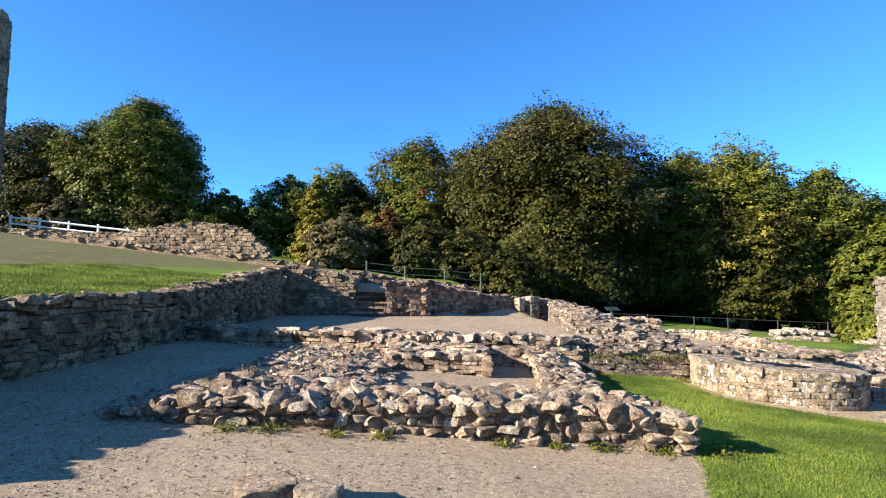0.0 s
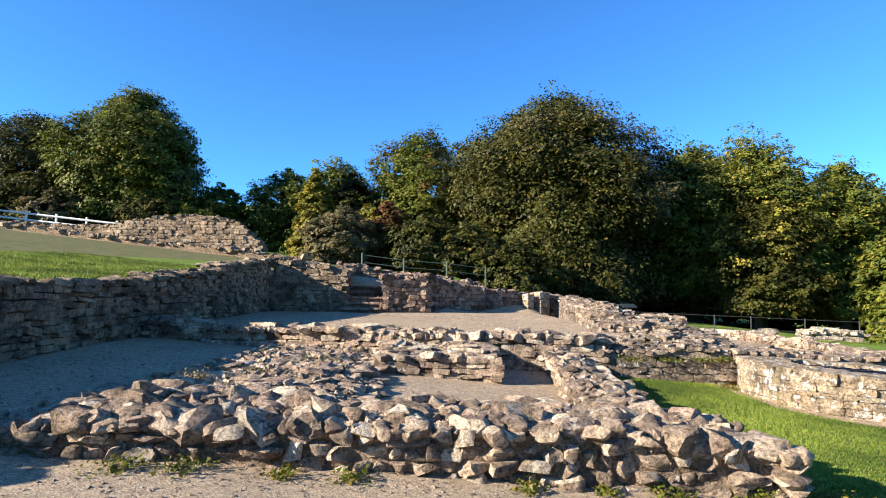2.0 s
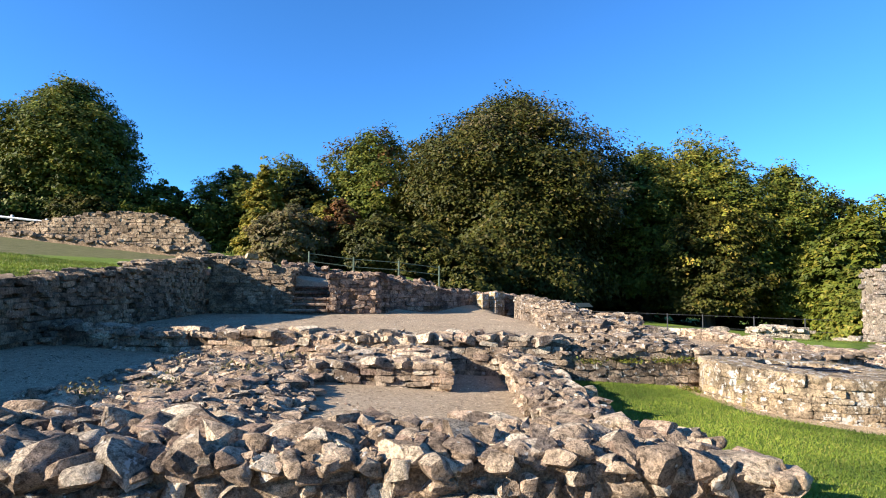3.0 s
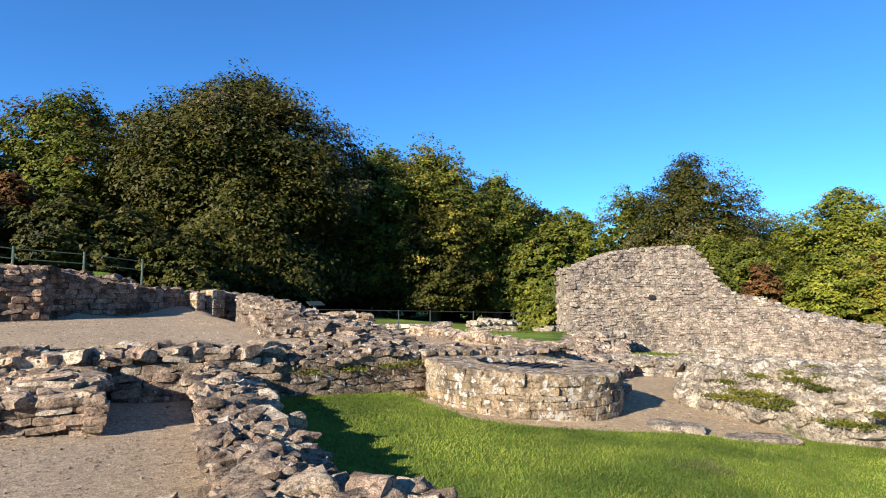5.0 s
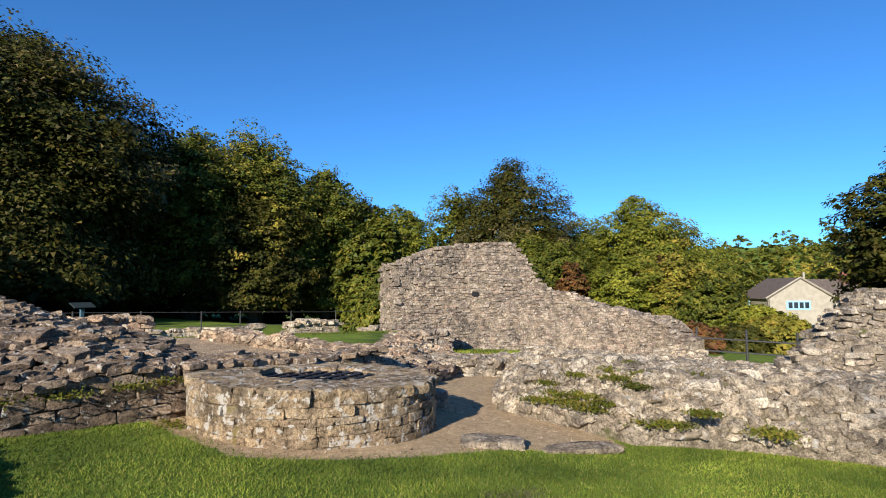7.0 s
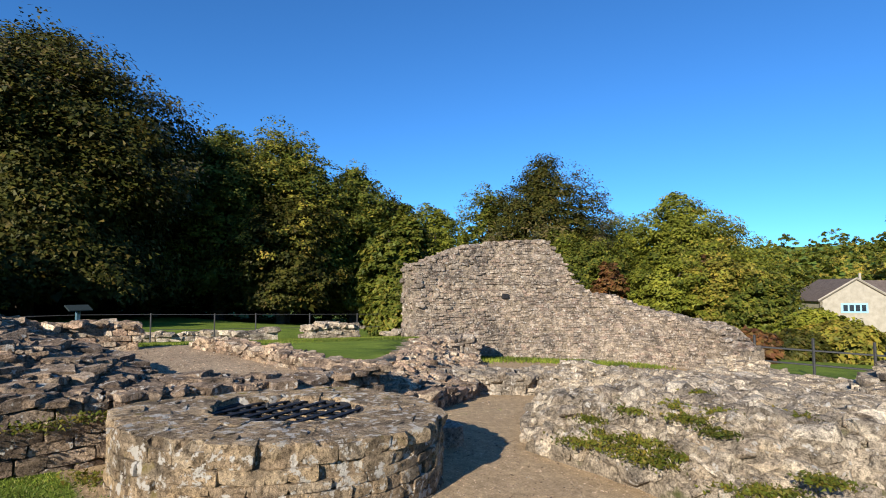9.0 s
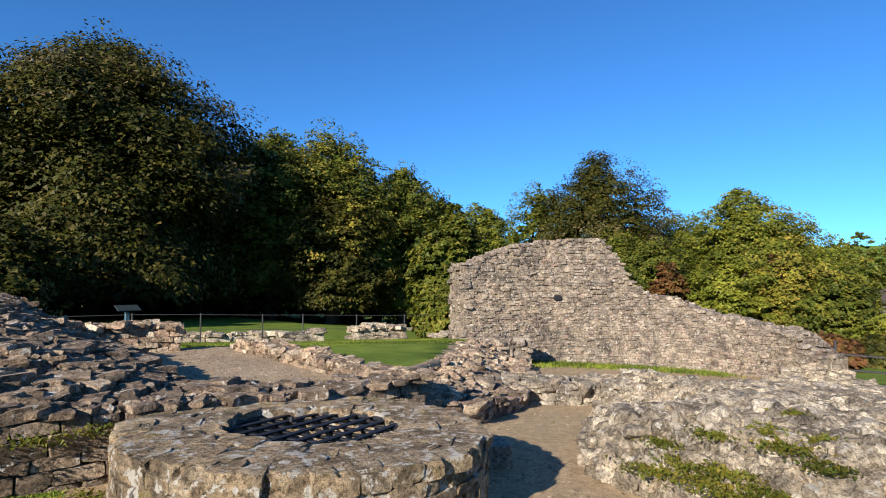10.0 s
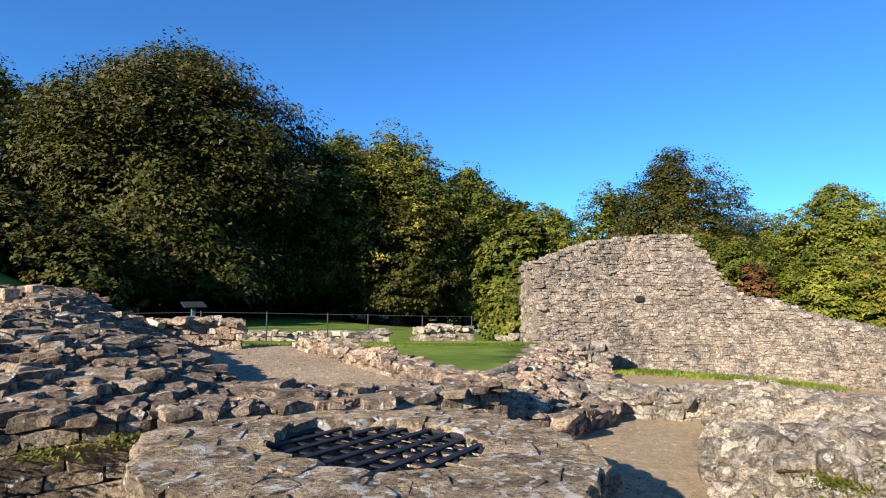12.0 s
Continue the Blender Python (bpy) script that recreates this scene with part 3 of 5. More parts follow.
# cross wall that holds the higher floor
CROSS = [(-5.5, 12.35), (-3.1, 12.25), (1.0, 11.95), (3.2, 11.95), (3.3, 12.9), (-3.0, 13.0), (-5.5, 13.1)]
ruin("wall_cross", CROSS, lambda x, y: 0.24 - 0.02 * x + 0.05 * fnoise(x * 1.5, y * 1.5, 4), range(7), JOINT_SHADE, RUBBLE, (0, 11),
     "coursed rubble wall holding a raised gravel floor", top=dict(cell=0.17, size=(0.12, 0.30), flat=0.42, tilt=0.16),
     face=dict(course=0.10, wide=(0.16, 0.42), depth=0.2, proud=0.03, tilt=0.07))
# heaped wall to the right of the raised floor, with a bare core face over the grass
HEAP = [(2.95, 11.95), (5.6, 12.05), (9.2, 12.25), (9.25, 12.75), (6.9, 13.1), (6.2, 14.5), (6.5, 16.3), (6.3, 19.0), (5.9, 24.1), (5.1, 24.1), (4.5, 20.0), (3.4, 14.0), (2.95, 12.9)]


def heap_z(x, y):
    ridge = float(np.interp(y, [12.0, 12.6, 13.4, 16, 20, 24.5], [0.0, 0.16, 0.34, 0.60, 0.84, 0.92]))
    left = float(step(3.0, 4.1, x - 0.15 * max(y - 14, 0) * 0.9)) if y > 12.8 else 1.0
    right = 1 - float(step(4.6, 6.5, x))
    low = float(np.interp(y, [12.0, 13.0, 16, 19, 24.5], [-0.08, -0.04, 0.12, 0.04, 0.3]))
    z = low + (ridge - low) * right * (0.45 + 0.55 * left)
    steps = 0.045 * math.sin(9 * z + 2.5 * float(vnoise(x, y, 31)))
    return z - 0.010 * max(x - 5.5, 0) + steps + 0.06 * float(fnoise(x * 1.3, y * 1.3, 12))


ruin("wall_heap", HEAP, heap_z, (0, 1, 3, 4, 5, 6, 7, 9, 10, 11), MORTAR, HEAP_STONE, (5.5, 12.5),
     "broad heaped ruin wall of weathered rubble stones", top=dict(cell=0.155, size=(0.10, 0.29), flat=0.32, tilt=0.11, sink=0.30, kind="block"),
     face=dict(course=0.13, wide=(0.18, 0.4), depth=0.16, proud=0.0, tilt=0.08), singles=420)
# retaining wall that holds the plateau
LEFT_TOP = lambda y: float(np.interp(y, [1.6, 3.35, 4.3, 7, 9.3, 11.8, 16.4, 16.6, 21.5], [0.0, 0.82, 0.98, 1.03, 1.08, 1.14, 1.50, 1.62, 2.0]))
LEFTW = [(-5.6, 1.6), (-5.6, 16.5), (-5.75, 16.55), (-5.75, 21.6), (-6.25, 21.6), (-6.2, 1.6)]
ruin("wall_retaining", LEFTW, lambda x, y: LEFT_TOP(y) + 0.03 * float(fnoise(x * 2, y * 1.1, 1)), (0, 1, 2), JOINT_SHADE, GREY, (-5.6, 8),
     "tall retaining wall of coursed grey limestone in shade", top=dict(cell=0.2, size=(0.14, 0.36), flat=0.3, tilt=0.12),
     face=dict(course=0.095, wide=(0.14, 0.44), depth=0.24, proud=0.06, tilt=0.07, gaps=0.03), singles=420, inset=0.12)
# back wall left of the stairs, and right of them to the door jambs
BACKL = [(-5.7, 21.4), (-3.05, 21.4), (-3.05, 23.4), (-3.5, 23.4), (-3.6, 22.1), (-5.7, 22.2)]
ruin("wall_back_left", BACKL, lambda x, y: 2.1 - 0.17 * (x + 5.7) + 0.05 * float(fnoise(x * 2, y * 2, 3)), (0, 1), JOINT_SHADE, GREY, (-4, 21),
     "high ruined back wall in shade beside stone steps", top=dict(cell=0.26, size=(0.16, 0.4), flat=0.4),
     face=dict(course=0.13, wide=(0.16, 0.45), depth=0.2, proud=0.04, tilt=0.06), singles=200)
BACKR = [(-1.75, 21.25), (-0.2, 21.6), (0.0, 22.3), (3.75, 24.45), (5.8, 24.6), (5.6, 25.3), (3.3, 25.1), (-0.6, 22.9), (-1.8, 22.6)]
ruin("wall_back_right", BACKR, lambda x, y: float(np.interp(x, [-1.8, -0.2, 0.1, 2, 3.8, 6], [1.5, 1.52, 1.36, 1.08, 0.86, 0.75])) + 0.06 * float(fnoise(x * 2, y * 2, 5)), (0, 1, 2, 3, 8), JOINT_SHADE, BACK_STONE_SHADED, (-1, 21),
     "ruined back wall of pinkish rubble, darkened for half shade", top=dict(cell=0.26, size=(0.16, 0.38), flat=0.45),
     face=dict(course=0.13, wide=(0.16, 0.45), depth=0.2, proud=0.04, tilt=0.07), singles=260)


UPPER = [(-3.7, 23.3), (-0.8, 23.75), (2.0, 25.0), (1.8, 25.6), (-1.0, 24.5), (-3.7, 24.0)]
ruin("wall_back_upper", UPPER, lambda x, y: float(np.interp(x, [-3.7, -1.5, 2], [2.0, 1.62, 1.25])) + 0.07 * float(fnoise(x * 2, y * 2, 8)), (0, 1), JOINT_SHADE, BACK_STONE_SHADED, (-2, 23),
     "rough upper wall of rubble behind stone steps", top=dict(cell=0.26, size=(0.16, 0.38), flat=0.45), face=dict(course=0.13, wide=(0.16, 0.42), depth=0.2, proud=0.05, tilt=0.09), singles=120)


def stairs():
    st = thing("stone_stairs", (-2.42, 21.1, 0.22), "worn stone steps climbing between ruined walls", "stairs", kind="structure")
    for i in range(5):
        bm = bmesh.new()
        x = -0.66
        while x < 0.64:
            w = min(R.uniform(0.28, 0.55), 0.66 - x)
            y, z = 0.2 + 0.33 * i, 0.19 * i
            box(bm, (w * 0.98, 0.40, 0.10), (x + w / 2, y + 0.05, z + 0.05), (0, 0, R.uniform(-1.5, 1.5)), 0.015)
            box(bm, (w * 0.985, 0.47, 0.088), (x + w / 2, y + R.uniform(-0.02, 0.01), z + 0.146), (R.uniform(-1, 1), R.uniform(-1, 1), R.uniform(-1.5, 1.5)), 0.02)
            x += w
        part("step", bm, BACK_STONE_SHADED, st)


stairs()


def jamb(x, y, w, h):
    j = thing("door_jamb", (x, y, 0.1), "pale dressed stone door jamb in a ruined wall", "door jamb", "door jambs", turn=25)
    z = 0.0
    while z < h:
        c = R.uniform(0.22, 0.36)
        part("stone", boxed((w * R.uniform(0.94, 1.0), 0.4, c * 0.97), (0, 0, z + c / 2), (0, 0, R.uniform(-1.5, 1.5)), 0.025), WELL, j)
        z += c


jamb(3.85, 24.1, 0.34, 0.72)
jamb(4.45, 24.3, 0.5, 0.66)


# ---------------------------------------------------------------- the well
WX, WY, WR, HOLE = 6.88, 11.0, 1.56, 0.79
W_TOP = lambda x, y: -0.13 - 0.055 * (x - WX)


def well():
    w = thing("stone_well", (WX, WY, -0.8), "round stone well with lichened rim and iron grate", "well")
    inv = np.array(w.matrix_world.translation)
    # core: outer side, rim and inner shaft
    a = np.linspace(0, 2 * math.pi, 96, endpoint=False)
    prof = [(WR - 0.04, -1.3), (WR - 0.035, -0.22), (WR - 0.05, -0.002), (1.2, 0.014), (HOLE + 0.06, 0.006), (HOLE, -0.05), (HOLE - 0.02, -1.6), (0.05, -1.62)]
    verts, faces = [], []
    for r, z in prof:
        for t in a:
            x, y = r * math.cos(t), r * math.sin(t)
            zz = W_TOP(WX + x, WY + y) + z + 0.018 * float(fnoise(6 * x + 9, 6 * y + 9, 2)) * (z > -0.1) if z > -0.5 else z - 0.1
            verts.append((x, y, zz + 0.8))
    n = len(a)
    for i in range(len(prof) - 1):
        for j in range(n):
            faces.append([i * n + j, i * n + (j + 1) % n, (i + 1) * n + (j + 1) % n, (i + 1) * n + j])
    mesh_object("well_core", verts, faces, WELL_TOP, w, smooth=True, sharp=50)
    st = Stones("block")
    ring = lambda r: (lambda s: (WX + r * math.cos(s / r), WY + r * math.sin(s / r), math.cos(s / r), math.sin(s / r)))
    low = lambda s: float(height(WX + WR * math.cos(s / WR), WY + WR * math.sin(s / WR))) - 0.04
    high = lambda s: W_TOP(WX + WR * math.cos(s / WR), WY + WR * math.sin(s / WR)) + 0.005
    st.face(ring(WR), 2 * math.pi * WR, low, lambda s: high(s) - 0.06, course=0.105, wide=(0.13, 0.36), depth=0.16, proud=0.016, tilt=0.03, uneven=0.25)
    # rim of flat stones, set in rings
    for r in (WR - 0.12, WR - 0.33, WR - 0.52, WR - 0.68):
        s = 0.0
        while s < 2 * math.pi * r:
            wd = R.uniform(0.13, 0.36)
            t = (s + wd / 2) / r
            rr = r + R.uniform(-0.05, 0.03)
            x, y = WX + rr * math.cos(t), WY + rr * math.sin(t)
            st.put((x, y, W_TOP(x, y) - 0.05 + R.uniform(-0.012, 0.008)), frame_of((math.cos(t + R.normal(0, 0.25)), math.sin(t + R.normal(0, 0.25)), 0)) @ jitter(R, 0.018), (wd * 1.02, R.uniform(0.18, 0.28), 0.125), "rough" if R.uniform() < 0.6 else "block")
            s += wd
    for s in np.arange(0, 2 * math.pi * HOLE, 0.19):
        t = s / HOLE
        x, y = WX + (HOLE + 0.06) * math.cos(t), WY + (HOLE + 0.06) * math.sin(t)
        st.put((x, y, W_TOP(x, y) - 0.06), frame_of((math.cos(t), math.sin(t), 0)) @ jitter(R, 0.05), (0.185, 0.16, 0.14))
        st.put((x, y, W_TOP(x, y) - 0.22), frame_of((math.cos(t), math.sin(t), 0)) @ jitter(R, 0.05), (0.185, 0.14, 0.14))
    st.lay(w, WELL, (6.0, 9.5), 330)
    # grate
    g = thing("well_grate", (WX, WY, -0.178), "black iron grate of crossed flat bars over a well", "grate")
    g.rotation_euler = (0, math.atan(0.055), radians(28))
    bm = bmesh.new()
    hoop = [(0.77 * math.cos(t), 0.77 * math.sin(t), 0) for t in np.linspace(0, 2 * math.pi, 49)]
    tube(bm, hoop, [0.03] * 49, 6)
    part("hoop", bm, IRON, g)
    for k in range(-3, 4):
        o = k * 0.195
        half = math.sqrt(0.76 ** 2 - o * o)
        part("bar", boxed((2 * half, 0.06, 0.014), (0, o, 0.012), (0, 0, 0), 0.003), IRON, g)
        part("cross_bar", boxed((0.045, 2 * half, 0.012), (o, 0, -0.004), (0, 0, 0), 0.003), IRON, g)
    lock = part("padlock", boxed((0.05, 0.03, 0.05), (0.1, 0.3, 0.045), (0, 0, 20), 0.008), DARK_RAIL, g, "small dark padlock")
    return w


well()


# ---------------------------------------------------------------- bank and tall wall
BANKP = [(9.6, 10.1), (9.35, 8.8), (9.1, 7.65), (9.85, 6.7), (10.4, 5.3), (12.2, 1.5), (15, -1), (23, -1), (24.6, 5.0), (25.3, 12.4), (23.0, 13.0), (19, 13.2), (15.5, 12.9), (13.2, 12.35), (11.4, 11.3)]
BANK_FOOT = BANKP[:6]


def bank_z(x, y):
    d = float(line_dist(np.array(x), np.array(y), BANK_FOOT + [(15, -1)]))
    e = float(line_dist(np.array(x), np.array(y), BANKP[9:] + BANKP[:1]))
    base = float(height(x, y))
    rise = 0.76 * float(step(-0.25, 0.75, min(d, e * 1.5))) * (1 - 0.85 * float(step(12.6, 17.5, x)))
    rise *= 1 - 0.4 * float(step(9.2, 10.8, y)) * (1 - float(step(12, 13.5, x)))
    far = 2.5 * float(step(19.0, 22.3, x)) * (1 - float(step(6.3, 8.9, y))) + 0.5 * float(step(22.5, 24.5, x) * step(10.5, 12.5, y))
    lump = 0.05 * float(fnoise(x * 1.1, y * 1.1, 21)) + 0.03 * float(vnoise(x * 5, y * 5, 22))
    return base + 0.02 + rise + far + lump * float(step(0, 0.6, min(d, e)))


def bank():
    inside, extent = polygon(BANKP)
    body = mound("wall_bank", BANKP, bank_z, MORTAR_BANK, cell=0.2, kind="structure", label="broad sloping ruin wall of pale stones with moss", category="wall")
    st = Stones()
    near = lambda x, y: inside(x, y) and x < 14.5
    st.top(near, (9.0, 3, 14.5, 12.5), bank_z, cell=0.16, size=(0.10, 0.27), flat=0.6, tilt=0.25, sink=0.52, keep=0.9, kind="lump")
    st.top(near, (9.0, 3, 14.5, 12.5), bank_z, cell=0.10, size=(0.04, 0.12), flat=0.7, tilt=0.4, sink=0.3, keep=0.8, kind="rough")
    st.top(lambda x, y: inside(x, y) and x >= 14.5, (14.5, 1, 25.2, 13.2), bank_z, cell=0.3, size=(0.18, 0.5), flat=0.32, tilt=0.15, sink=0.5, keep=0.95, kind="block")
    st.top(lambda x, y: inside(x, y) and x >= 14.5, (14.5, 1, 25.2, 13.2), bank_z, cell=0.22, size=(0.08, 0.2), flat=0.5, tilt=0.2, sink=0.35, keep=0.8, kind="block")
    st.lay(body, BANK, (9.8, 8.2), 420)


bank()

TALL_LINE = [(17.9, 21.2), (21.0, 19.85), (23.2, 18.4), (24.4, 17.3), (25.1, 15.4), (25.0, 13.6), (24.5, 12.2)]


def run_of(pts):
    p = np.array(pts, float)
    seg = np.linalg.norm(np.diff(p, axis=0), axis=1)
    cum = np.r_[0, np.cumsum(seg)]

    def path(s):
        i = int(np.clip(np.searchsorted(cum, s) - 1, 0, len(seg) - 1))
        d = (p[i + 1] - p[i]) / seg[i]
        x, y = p[i] + d * (s - cum[i])
        return x, y, d[1], -d[0]
    return path, float(cum[-1])


def tall_wall():
    path, length = run_of(TALL_LINE)
    # crest along the run
    ys = [21.2, 20.95, 20.85, 20.45, 20.4, 19.85, 18.65, 18.35, 17.95, 17.6, 16.7, 15.3, 13.2, 12.3]
    zs = [1.9, 1.95, 2.15, 2.45, 2.58, 2.76, 2.90, 2.2, 1.25, 0.82, 0.55, 0.0, -0.42, -1.05]
    crest = lambda s: float(np.interp(-path(s)[1], [-v for v in ys], zs)) + 0.05 * float(vnoise(s * 2.0, 0.3, 4))
    n = int(length / 0.2)
    verts, faces = [], []
    levels = 18
    for i in range(n + 1):
        s = length * i / n
        x, y, nx, ny = path(s)
        zt, zb = crest(s), float(height(x, y)) - 0.5
        for back in (0, 1):
            for k in range(levels + 1):
                z = zb + (zt - zb) * k / levels
                o = -0.03 + 0.03 * float(fnoise(s * 1.5, z * 1.5, 7)) if not back else -1.35
                verts.append((x + nx * o, y + ny * o, z + (0.04 * float(vnoise(s * 3, 2, 8)) if k == levels else 0)))
    m = 2 * (levels + 1)
    for i in range(n):
        a, b = i * m, (i + 1) * m
        for k in range(levels):
            faces.append([a + k, b + k, b + k + 1, a + k + 1])
            faces.append([a + levels + 1 + k, a + levels + 2 + k, b + levels + 2 + k, b + levels + 1 + k])
        faces.append([a + levels, b + levels, b + m - 1, a + m - 1])
    for e in (0, n * m):
        for k in range(levels):
            q = [e + k, e + k + 1, e + levels + 2 + k, e + levels + 1 + k]
            faces.append(q if e == 0 else q[::-1])
    body = mesh_object("wall_tall", verts, faces, MORTAR_GREY, smooth=True, sharp=50, kind="structure",
                       label="tall broken curtain wall of coursed grey limestone", category="wall")
    st = Stones()
    base = lambda s: float(height(*path(s)[:2])) - 0.1
    st.face(path, length, base, crest, course=0.09, wide=(0.09, 0.32), depth=0.2, proud=0.05, tilt=0.07, uneven=0.5, gaps=0.06)
    # ragged broken end
    x0, y0, nx, ny = path(0)
    end, el = straight((x0 - nx * 1.3, y0 - ny * 1.3), (x0, y0), 1)
    st.face(end, el, lambda s: base(0), lambda s: crest(0), course=0.16, wide=(0.16, 0.4), depth=0.3, proud=0.12, tilt=0.15, kind="rough")
    for s in np.arange(0.1, length, 0.22):
        for o in (0.1, 0.4, 0.7, 1.0):
            x, y, nx, ny = path(s)
            st.put((x - nx * o, y - ny * o, crest(s) + R.uniform(-0.02, 0.05)), frame_of((nx, ny, 0)) @ jitter(R, 0.15), (R.uniform(0.18, 0.36), R.uniform(0.2, 0.34), R.uniform(0.08, 0.16)), "rough")
    st.lay(body, TALL, (21, 20), 300)
    # low footing with a square drain hole before the wall
    foot = [(17.4, 19.6), (19.0, 18.9), (19.5, 19.9), (18.0, 20.6)]
    ruin("wall_footing", foot, lambda x, y: -0.75 + 0.05 * float(fnoise(x * 2, y * 2, 4)), range(4), MORTAR_GREY, TALL, (18, 19), "low broken footing beside a tall wall",
         top=dict(cell=0.22, size=(0.16, 0.36), flat=0.5), face=dict(course=0.15, wide=(0.2, 0.4), depth=0.2, proud=0.05), singles=80)
    dr = thing("drain_opening", (18.1, 19.26, -1.05), "small square dark drain opening in stone footing", "drain", turn=-24)
    # solid black block; its colour stands for the shade inside the drain
    part("hole_shade_block", boxed((0.32, 0.1, 0.2), (0, 0.03, 0)), IRON, dr, "black block painting a hollow's shade")
    for dx in (-0.2, 0.2):
        part("side_stone", boxed((0.1, 0.14, 0.24), (dx, 0, 0), (0, 0, 0), 0.02), TALL, dr)
    part("lintel", boxed((0.55, 0.16, 0.1), (0, 0, 0.16), (0, 0, 0), 0.02), TALL, dr)
    ho = thing("putlog_hole", (21.3, 19.62, 0.72), "small dark square hole in a stone wall", "wall hole", turn=-32)
    # no real hollow: a black block paints the hole's shade
    part("hole_shade_block", boxed((0.26, 0.2, 0.2), (0, 0, 0), (0, 0, 0), 0.02), IRON, ho)


tall_wall()
# low walls round the far gravel patch and the far lawn
ruin("wall_low_rim", [(8.75, 12.6), (9.3, 12.65), (9.5, 15.5), (9.6, 18.8), (9.05, 18.9), (8.95, 15.5)], lambda x, y: -0.13 + 0.04 * float(fnoise(x * 2, y, 3)), range(6), MORTAR_GREY, RUBBLE, (9, 13),
     "low ruined kerb wall beside a gravel patch", top=dict(cell=0.16, size=(0.1, 0.24), flat=0.45), face=dict(course=0.11, wide=(0.16, 0.4), depth=0.18, proud=0.04), singles=160)
LOW_FAR = [(9.3, 12.45), (10.4, 12.5), (12.4, 13.3), (14.6, 15.0), (18.4, 18.7), (17.7, 20.6), (12.9, 16.7), (9.7, 13.9)]


def low_far_z(x, y):
    back = -0.40 - 0.042 * (x - 9)
    right = ((x - 9.6) * 7.0 - (y - 13.5) * 7.9) / 10.55
    foot = float(height(x, y)) + 0.22
    return back + (min(foot, back) - back) * float(step(0.35, 1.7, right)) + 0.07 * float(fnoise(x * 1.6, y * 1.6, 5))


ruin("wall_low_far", LOW_FAR, low_far_z, range(8), MORTAR_GREY, RUBBLE, (10, 13),
     "broad low ruined wall leading towards a tall wall", top=dict(cell=0.17, size=(0.1, 0.30), flat=0.42, kind="lump", sink=0.42), face=dict(course=0.11, wide=(0.16, 0.4), depth=0.18, proud=0.04), singles=280)
ruin("wall_pier", [(6.0, 19.6), (8.1, 19.45), (8.2, 20.2), (6.0, 20.5)], lambda x, y: 0.28 - 0.02 * (x - 6) + 0.05 * float(fnoise(x * 2, y, 6)), range(4), MORTAR_GREY, RUBBLE, (7, 19),
     "low ruined wall stub with an upright squared stone", top=dict(cell=0.2, size=(0.14, 0.36), flat=0.4), face=dict(course=0.12, wide=(0.16, 0.4), depth=0.18, proud=0.04), singles=140)
ruin("wall_low_near", [(12.5, 13.75), (13.2, 13.1), (14.6, 12.6), (15.3, 12.9), (14.9, 13.4), (13.5, 13.95), (12.7, 14.4)], lambda x, y: -0.80 - 0.02 * (x - 12.5) + 0.06 * float(fnoise(x * 2, y, 15)), range(7), MORTAR_BANK, BANK, (10, 13),
     "low broken wall of pale rubble stones", top=dict(cell=0.2, size=(0.14, 0.36), flat=0.45, sink=0.4, kind="lump"), face=dict(course=0.12, wide=(0.16, 0.4), depth=0.18, proud=0.04), singles=160)
for k, (pts, zt) in enumerate([([(16.6, 26.2), (18.9, 25.8), (19.0, 26.6), (16.8, 27.0)], -0.62), ([(13.4, 26.0), (14.9, 25.7), (15.0, 26.4), (13.5, 26.7)], -0.66), ([(20.2, 25.2), (22.6, 24.6), (22.8, 25.4), (20.4, 26.0)], -1.02),
                               ([(8.9, 30.2), (14.4, 28.9), (14.6, 29.4), (9.0, 30.7)], -0.82)]):
    ruin("wall_remnant_%d" % (k + 1), pts, lambda x, y: zt + 0.08 * float(fnoise(x, y, 5)), range(4), MORTAR_GREY, BANK, (17, 26), "low pale wall remnant standing on mown grass",
         top=dict(cell=0.3, size=(0.25, 0.6), flat=0.35, tilt=0.08), face=dict(course=0.16, wide=(0.25, 0.7), depth=0.25, proud=0.05), singles=60)


# ---------------------------------------------------------------- far plateau: field wall, fence, tower
FIELD = [(-34, 38.6), (-21, 37.6), (-19.6, 37.2), (-10.7, 36.9), (-10.6, 37.8), (-19, 38.2), (-34, 39.4)]
ruin("wall_field", FIELD, lambda x, y: float(np.interp(x, [-34, -21.0, -19.5, -17, -14.5, -12.5, -11.4, -10.6], [5.15, 4.75, 4.95, 5.35, 5.5, 5.2, 4.4, 3.6])) + 0.07 * float(fnoise(x * 1.5, y, 6)), (0, 1, 2, 3), MORTAR, GREY, (-15, 37),
     "long dry grey boundary wall on the slope", top=dict(cell=0.35, size=(0.2, 0.4), flat=0.4), face=dict(course=0.17, wide=(0.2, 0.6), depth=0.25, proud=0.05, tilt=0.06), singles=150)
ruin("wall_kerb_slope", [(-24, 33.5), (-6.5, 31.5), (-6.5, 32.1), (-24, 34.1)], lambda x, y: float(height(x, y)) + 0.3 + 0.12 * float(fnoise(x, y, 7)), (0, 1), MORTAR, GREY, (-12, 32),
     "low crumbling kerb wall on a dry slope", top=dict(cell=0.4, size=(0.25, 0.5), flat=0.4), face=False, singles=60)


